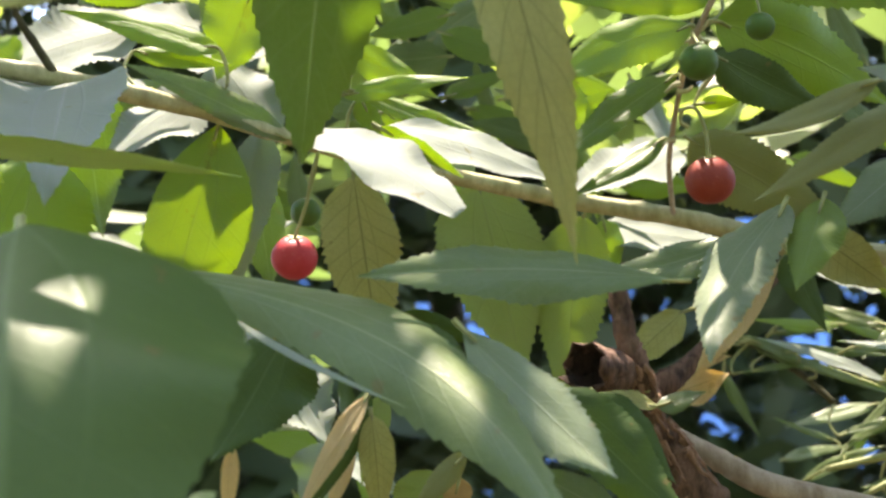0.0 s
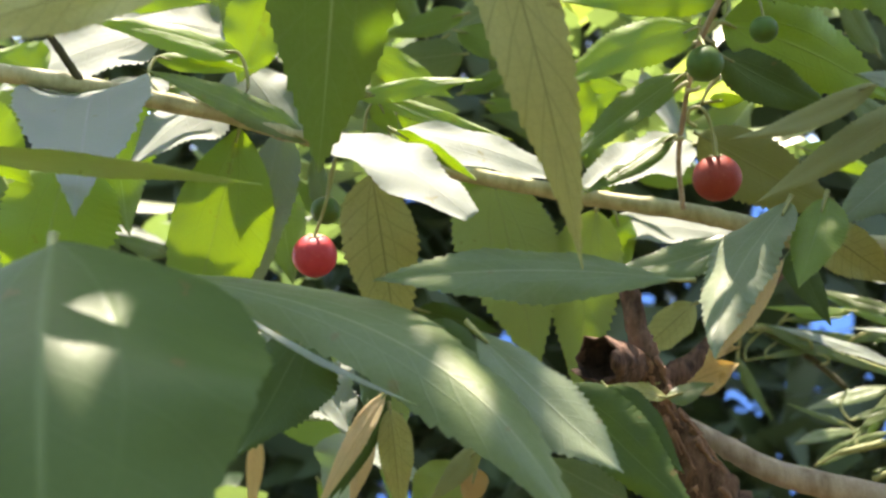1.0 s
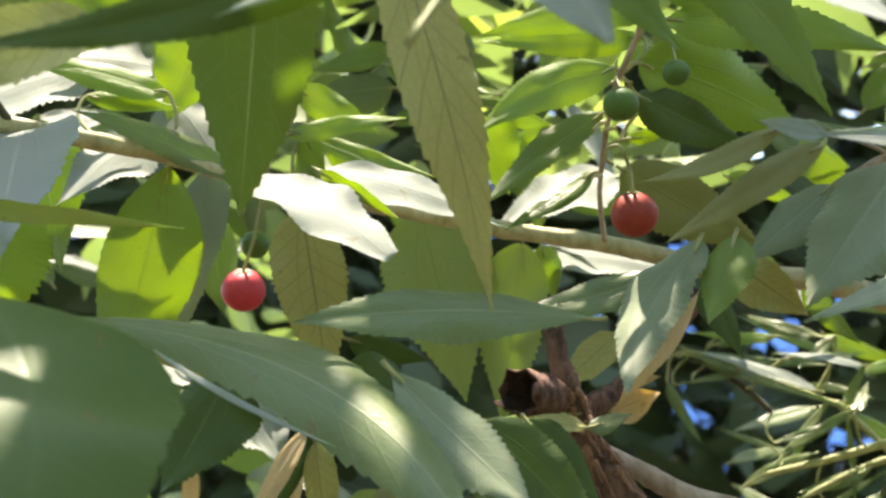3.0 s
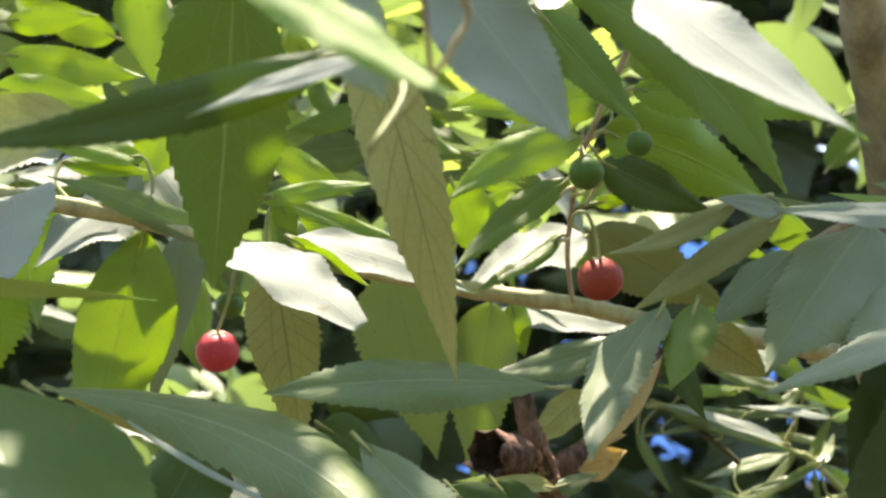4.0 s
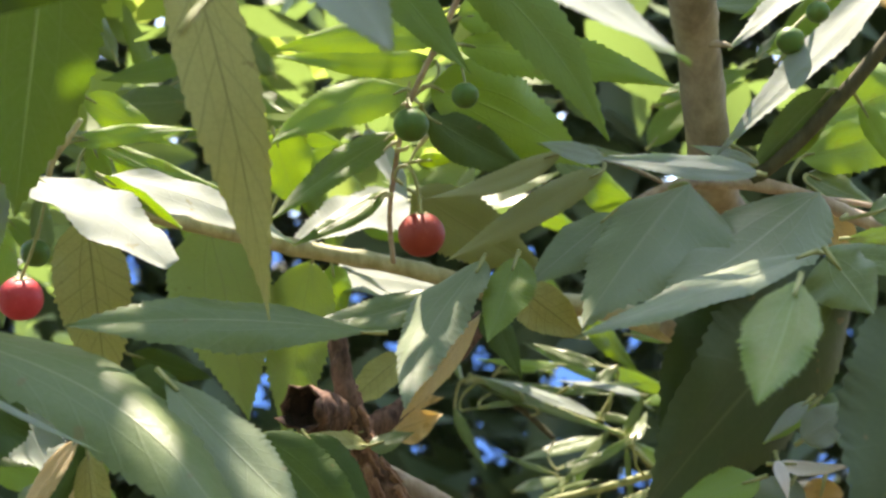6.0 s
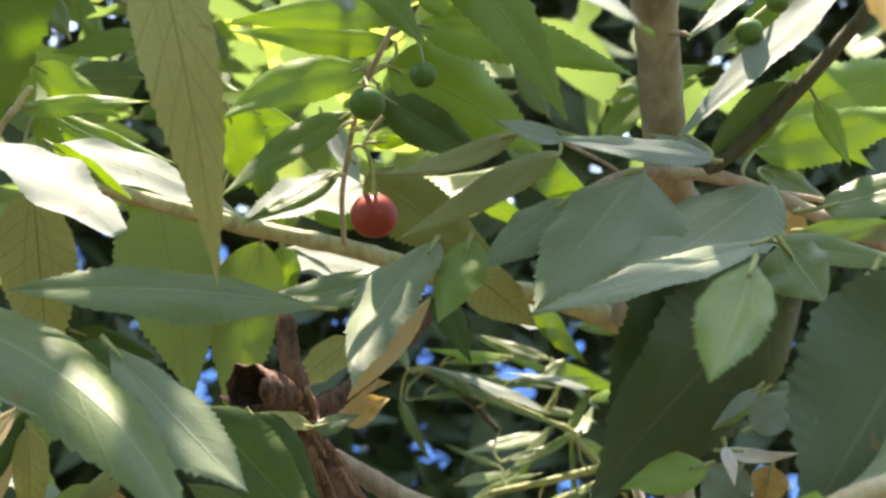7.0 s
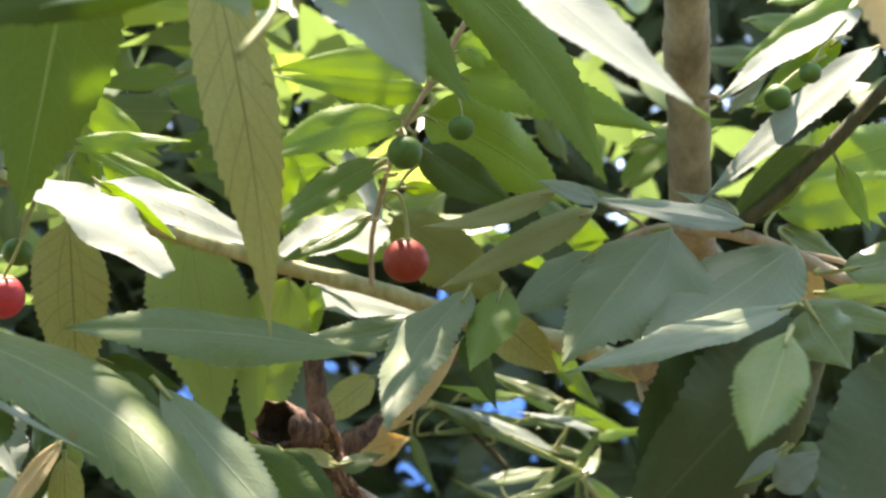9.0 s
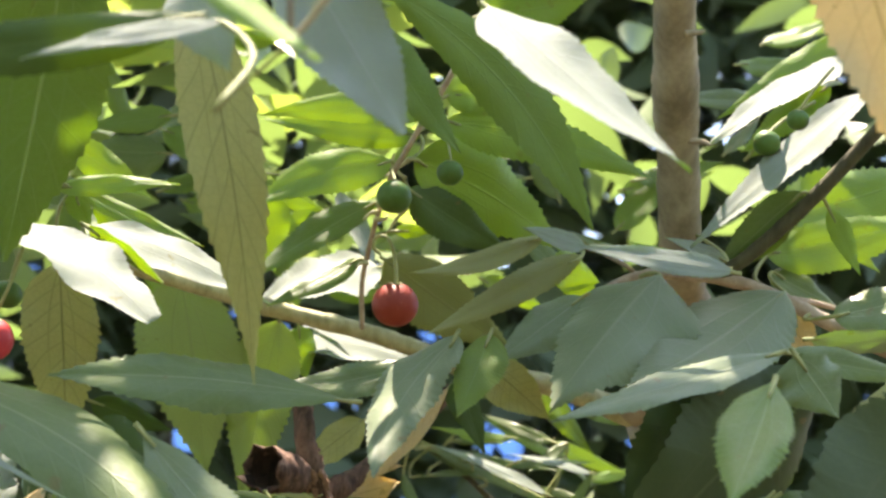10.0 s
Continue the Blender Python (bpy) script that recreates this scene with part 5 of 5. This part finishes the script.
broken_stub(dead, [(-0.0359, 0.3662, 1.6357, 0.00383), (-0.0409, 0.3596, 1.6372, 0.00509), (-0.0454, 0.3503, 1.6380, 0.00568), (-0.0476, 0.3456, 1.6384, 0.00562)])


# ---- foliage behind ----
def foliage(name, count, low, high, size, mats, seed, keep=None, az_range=(-40, 32), el_range=(-6, 34), level=1.0):
    """Many small bent leaves in one mesh, between two distances from the viewpoint."""
    rng = np.random.default_rng(seed)
    verts, faces, slots = [], [], []
    outline = ((0, 0.02), (0.35, 1.0), (0.7, 0.6), (1, 0.02))
    if high < 2.0:
        outline = ((0, 0.03), (0.1, 0.45), (0.24, 0.86), (0.4, 1.0), (0.58, 0.86), (0.76, 0.52), (0.9, 0.2), (1, 0.02))
    for _ in range(count):
        d = rng.uniform(low, high)
        az, el = math.radians(rng.uniform(*az_range)), math.radians(rng.uniform(*el_range))
        c = np.array((d * math.sin(az), d * math.cos(az), 1.6 + d * math.tan(el)))
        if keep and not keep(math.degrees(az), math.degrees(el), d, c, rng):
            continue
        L = size * rng.uniform(0.6, 1.3)
        W = L * rng.uniform(0.13, 0.22)
        a = unit(rng.normal(size=3) * (1, 1, 0.5 * level) + (0, 0, -0.5 * level))
        n = unit(np.cross(a, rng.normal(size=3)))
        s = np.cross(n, a)
        i0 = len(verts)
        for u, w in outline:
            m = c + a * L * (u - 0.5) - n * 0.1 * L * (2 * u - 1) ** 2
            verts += [m - s * W * w + n * 0.15 * W * w, m, m + s * W * w + n * 0.15 * W * w]
        slot = int(rng.integers(len(mats)))
        for j in range(len(outline) - 1):
            b = i0 + 3 * j
            faces += [(b, b + 3, b + 4, b + 1), (b + 1, b + 4, b + 5, b + 2)]
            slots += [slot, slot]
    ob = mesh_object(name, verts, faces, mats, None, (0, 0, 0), slots)
    return ob


def gaps(az, el, d, c, rng):
    v = noise.noise(Vector((az * 0.85, el * 0.85, 3.7)))
    return v < (0.25 if el < 12 and az > -17 else 0.45)


back = foliage("foliage", 1000, 0.7, 1.5, 0.075, [mature_top], 3,
               lambda az, el, d, c, r: noise.noise(Vector((az * 0.16, el * 0.16, 9.1))) < 0.0 and not (el < 14 and az > -17))
tagged(back, "loose dark green leaves of the tree behind", "foliage", kind="stuff")
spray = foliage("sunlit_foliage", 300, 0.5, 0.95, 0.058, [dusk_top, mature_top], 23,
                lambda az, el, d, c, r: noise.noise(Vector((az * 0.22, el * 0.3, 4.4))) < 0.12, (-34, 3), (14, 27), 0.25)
tagged(spray, "sunlit bright and pale leaves of the spray behind", "foliage", kind="stuff")
# the far crowns' forest shade is put into their dark leaf colour
woods = foliage("far_foliage", 24000, 3.0, 7.0, 0.22, [shade_dark_top], 5, gaps)
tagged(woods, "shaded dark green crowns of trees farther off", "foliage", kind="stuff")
# leaves above the view, added to keep the sun off the far crowns
tops = foliage("high_foliage", 12000, 2.6, 7.5, 0.42, [mature_top], 6, None, (-60, 50), (35, 56))
tagged(tops, "unseen high green crowns added to shade the trees farther off", "foliage", kind="stuff")
# leaves behind the camera, added to cut the sky light from there
around = foliage("hedge_foliage", 4300, 1.6, 3.5, 0.30, [mature_top], 7, None, (75, 290), (-22, 50))
tagged(around, "unseen green leaves added all round behind to block sky light", "foliage", kind="stuff")


def forest_tree(x, y, height, lean, seed):
    """A dark trunk with a few limbs, standing inside the far foliage."""
    rng = np.random.default_rng(seed)
    ob = thing("forest_tree", (x, y, 0), "dark shaded trunk of a tree standing in the thicket", "tree", "trees of the thicket")
    top = (x + lean, y + 0.2, height)
    tube(ob, "trunk", [(x, y, -0.1, 0.11), (x + 0.3 * lean, y, height * 0.4, 0.085), (*top, 0.045)], bark_dark)
    for k in range(3):
        h = height * (0.45 + 0.17 * k)
        a = rng.uniform(0, 6.28)
        start = (x + lean * h / height, y, h)
        tube(ob, "limb", [(*start, 0.04), (start[0] + 0.5 * math.cos(a), y + 0.5 * math.sin(a), h + 0.4, 0.028),
                          (start[0] + 1.1 * math.cos(a), y + 1.1 * math.sin(a), h + 0.7, 0.012)], bark_dark)
    return ob


for k, (x, y, h, lean) in enumerate(((-2.9, 5.2, 6.0, 0.3), (-1.2, 6.3, 7.0, -0.4), (0.9, 5.6, 6.5, 0.2), (2.4, 6.2, 6.8, 0.5),
                                     (-2.2, -1.2, 3.4, 0.2), (-0.4, -2.6, 3.6, -0.2), (1.9, -1.7, 3.5, 0.2), (2.6, 0.3, 3.2, -0.1))):
    forest_tree(x, y, h, lean, k)

# ---- open sky low between the crowns ----
n = Nodes("low_sky")
glow = n.add("ShaderNodeEmission", (("Color", (0.11, 0.31, 0.95, 1.0)), ("Strength", 0.26)))
low_sky = n.finish(glow.outputs[0])
ring = [(900 * math.sin(radians(a)), 900 * math.cos(radians(a))) for a in range(-50, 51, 10)]
verts = [(x, y, z) for x, y in ring for z in (-5.0, 230.0)]
backdrop = mesh_object("backdrop", verts, [(2 * i, 2 * i + 2, 2 * i + 3, 2 * i + 1) for i in range(len(ring) - 1)], [low_sky], smooth=False)
tagged(backdrop, "clear blue sky low between the trees", "sky", kind="structure")

# ---- gaps left among the added shade leaves, so the sun falls on these places ----
SUN_SPOTS = []


def sun_gap(place, radius):
    SUN_SPOTS.append((place, radius))


sun_gap((-0.0916, 0.1650, 1.6247), 0.0017)
sun_gap((-0.0912, 0.1670, 1.6265), 0.0013)
sun_gap((-0.0908, 0.1689, 1.6283), 0.0015)
sun_gap((-0.0905, 0.1715, 1.6300), 0.0011)
sun_gap((-0.0902, 0.1740, 1.6318), 0.0012)
sun_gap((-0.0940, 0.1630, 1.6230), 0.0017)
sun_gap((-0.0897, 0.1633, 1.6223), 0.0016)
sun_gap((-0.0600, 0.2482, 1.6268), 0.0022)
sun_gap((-0.0590, 0.2453, 1.6232), 0.0024)
sun_gap((-0.0569, 0.2445, 1.6203), 0.0022)
sun_gap((-0.0650, 0.2430, 1.6217), 0.0012)
sun_gap((-0.0436, 0.2526, 1.6139), 0.0020)
sun_gap((-0.0398, 0.2552, 1.6148), 0.0022)
sun_gap((-0.0369, 0.2532, 1.6098), 0.0020)
sun_gap((-0.0682, 0.2599, 1.6481), 0.0007)
sun_gap((-0.0664, 0.2622, 1.6498), 0.0007)
sun_gap((-0.0702, 0.2569, 1.6462), 0.0007)
sun_gap((-0.0755, 0.2492, 1.6926), 0.0016)
sun_gap((-0.0733, 0.2497, 1.6933), 0.0016)
sun_gap((-0.0717, 0.2503, 1.6941), 0.0014)
sun_gap((0.0662, 0.2805, 1.6181), 0.0030)
sun_gap((0.0610, 0.2800, 1.6165), 0.0030)
sun_gap((0.0571, 0.2781, 1.6102), 0.0024)
sun_gap((-0.1351, 0.3277, 1.6963), 0.0045)
sun_gap((-0.1319, 0.3288, 1.6902), 0.0040)
sun_gap((-0.1907, 0.3572, 1.7423), 0.0062)
sun_gap((-0.1973, 0.3400, 1.7349), 0.0033)
sun_gap((-0.1818, 0.3610, 1.7450), 0.0045)
sun_gap((-0.1478, 0.3169, 1.7286), 0.0024)
sun_gap((-0.1426, 0.3191, 1.7266), 0.0021)
sun_gap((-0.1234, 0.3273, 1.7073), 0.0029)
sun_gap((-0.0392, 0.1649, 1.6751), 0.0024)
sun_gap((-0.0469, 0.1686, 1.6745), 0.0013)
sun_gap((-0.0328, 0.1588, 1.6746), 0.0023)
sun_gap((-0.0778, 0.2820, 1.6747), 0.0055)
sun_gap((-0.0854, 0.2825, 1.6782), 0.0055)
sun_gap((-0.0716, 0.2812, 1.6708), 0.0048)
sun_gap((-0.0675, 0.2789, 1.6656), 0.0031)
sun_gap((-0.0833, 0.2885, 1.6807), 0.0044)
sun_gap((0.0176, 0.1909, 1.6803), 0.0061)
sun_gap((0.0285, 0.1877, 1.6690), 0.0025)
sun_gap((0.0099, 0.1942, 1.6881), 0.0045)
sun_gap((-0.1358, 0.3272, 1.6983), 0.0059)
sun_gap((-1.3581, 3.1732, 2.5345), 0.0359)
sun_gap((0.0675, 0.3133, 1.6968), 0.0054)
sun_gap((0.0812, 0.3110, 1.7082), 0.0055)
sun_gap((-0.1674, 0.2911, 1.7081), 0.0025)
sun_gap((-0.1580, 0.2953, 1.7084), 0.0025)
sun_gap((-0.0402, 0.3773, 1.6832), 0.0022)
sun_gap((-0.0137, 0.3359, 1.6817), 0.0035)
sun_gap((-0.1168, 0.3391, 1.6729), 0.0037)
sun_gap((-0.0718, 0.3631, 1.6915), 0.0054)
sun_gap((-0.0314, 0.3633, 1.6964), 0.0061)

# ---- trunk and limbs that carry the branches ----
trunk = thing("tree_trunk", (0.95, 0.55, 0.0), "grey-brown trunk of the berry tree rooted in the earth", "tree trunk")
tube(trunk, "trunk", [(0.95, 0.55, -0.05, 0.09), (0.94, 0.56, 0.8, 0.07), (0.96, 0.54, 1.7, 0.06), (0.93, 0.57, 2.8, 0.045)], bark_grey)


def limb(end, radius, via, height):
    x, y, z = end
    tube(trunk, "limb", [(0.95, 0.55, height, radius * 2.2 + 0.01), (*via, radius * 1.5 + 0.002), (x, y, z, radius)], bark_grey)


def outer_end(branch, index):
    p = WOOD[branch.name][index]
    return tuple(p[-1]) if p[-1, 0] > p[0, 0] else tuple(p[0])


for branch, index in ((fruit, 0), (dead, 2), (side, 0), (near, 0), (far, 2)):
    x, y, z, r = outer_end(branch, index)
    limb((x, y, z), max(r, 0.0015), (x + 0.12, y + 0.05, z - 0.28), z - 0.45)
x, y, z, r = WOOD[overhead.name][0][-1]
limb((x, y, z), r, (x + 0.02, y + 0.1, z + 0.5), 2.4)

# ---- unseen leaves added overhead to shade the lower sprays, with gaps for the sun ----
rng = np.random.default_rng(11)
sun_way = np.array(sun_dir)
shaded, lit = [], []
for owner, kind, across, base, tip, width, shade in LEAVES:
    if shade == 0:
        continue
    low = owner in ("front_branch", "side_branch", "low_branch", "low_spray") or kind in ("deep", "broad", "dark", "sage", "green2", "grey")
    if shade > 1 or low and kind not in ("pale", "lime", "lime2"):
        for k in np.linspace(0.06, 0.95, max(5, int(np.linalg.norm(tip - base) / 0.008))):
            for v in ((-0.45, -0.3, -0.15, 0.0, 0.15, 0.3, 0.45) if width > 0.03 else (-0.3, 0.0, 0.3) if width > 0.014 else (0.0,)):
                shaded += [base + (tip - base) * k + across * v * width] * (8 if kind == "deep" else 3 if width > 0.03 and owner != "side_branch" else 1) * shade
    elif kind == "pale":
        lit += [(base + (tip - base) * k, 0.28 * width) for k in (0.15, 0.32, 0.5, 0.68, 0.85)]
    elif kind in ("lime", "lime2"):
        lit += [(base + (tip - base) * k, (0.10 if width > 0.02 else 0.22) * width) for k in ((0.2, 0.4) if width > 0.02 else (0.2, 0.4, 0.6, 0.8))]
        if width > 0.02:
            shaded += [base + (tip - base) * k + across * v * width for k in (0.65, 0.8, 0.95) for v in (-0.25, 0.25)]
    elif kind == "olive2":
        shaded += [base + (tip - base) * k for k in (0.3, 0.55, 0.8)]
lit += [(np.array(p), r) for p, r in SUN_SPOTS]
lit_at, lit_r = np.array([q for q, r in lit]), np.array([r for q, r in lit])
cv, cf = [], []
def over_gap(c, a, L, W):
    """Whether an added shade leaf would stand in the way of a sunlit place."""
    for k in (-0.45, -0.22, 0.0, 0.22, 0.45):
        d = c + a * L * k - lit_at
        along = d @ sun_way
        off = np.linalg.norm(d - np.outer(along, sun_way), axis=1)
        if ((along > 0) & (off < lit_r + W * (1.0 - abs(k)))).any():
            return True
    return False


for point in shaded:
    for _ in range(9):
        c = point + sun_way * rng.uniform(0.24, 0.6) + rng.normal(0, 0.005, 3)
        L = rng.uniform(0.016, 0.06)
        W = L * rng.uniform(0.18, 0.25)
        nn = unit(sun_way + rng.normal(0, 0.3, 3))
        a = rng.normal(size=3)
        a = unit(a - nn * (a @ nn))
        s = np.cross(nn, a)
        if over_gap(c, a, L, W):
            L, W = 0.011, 0.0026
            if over_gap(c, a, L, W):
                continue
        i0 = len(cv)
        for u, w in ((0, 0.02), (0.15, 0.75), (0.4, 1.0), (0.7, 0.6), (1, 0.02)):
            m = c + a * L * (u - 0.5) - nn * 0.1 * L * (2 * u - 1) ** 2
            cv += [m - s * W * w + nn * 0.15 * W * w, m, m + s * W * w + nn * 0.15 * W * w]
        for j in range(4):
            k = i0 + 3 * j
            cf += [(k, k + 3, k + 4, k + 1), (k + 1, k + 4, k + 5, k + 2)]
added_shade = mesh_object("crown_foliage", cv, cf, [mature_top])
tagged(added_shade, "unseen green leaves added overhead to shade the sprays", "foliage", kind="stuff")
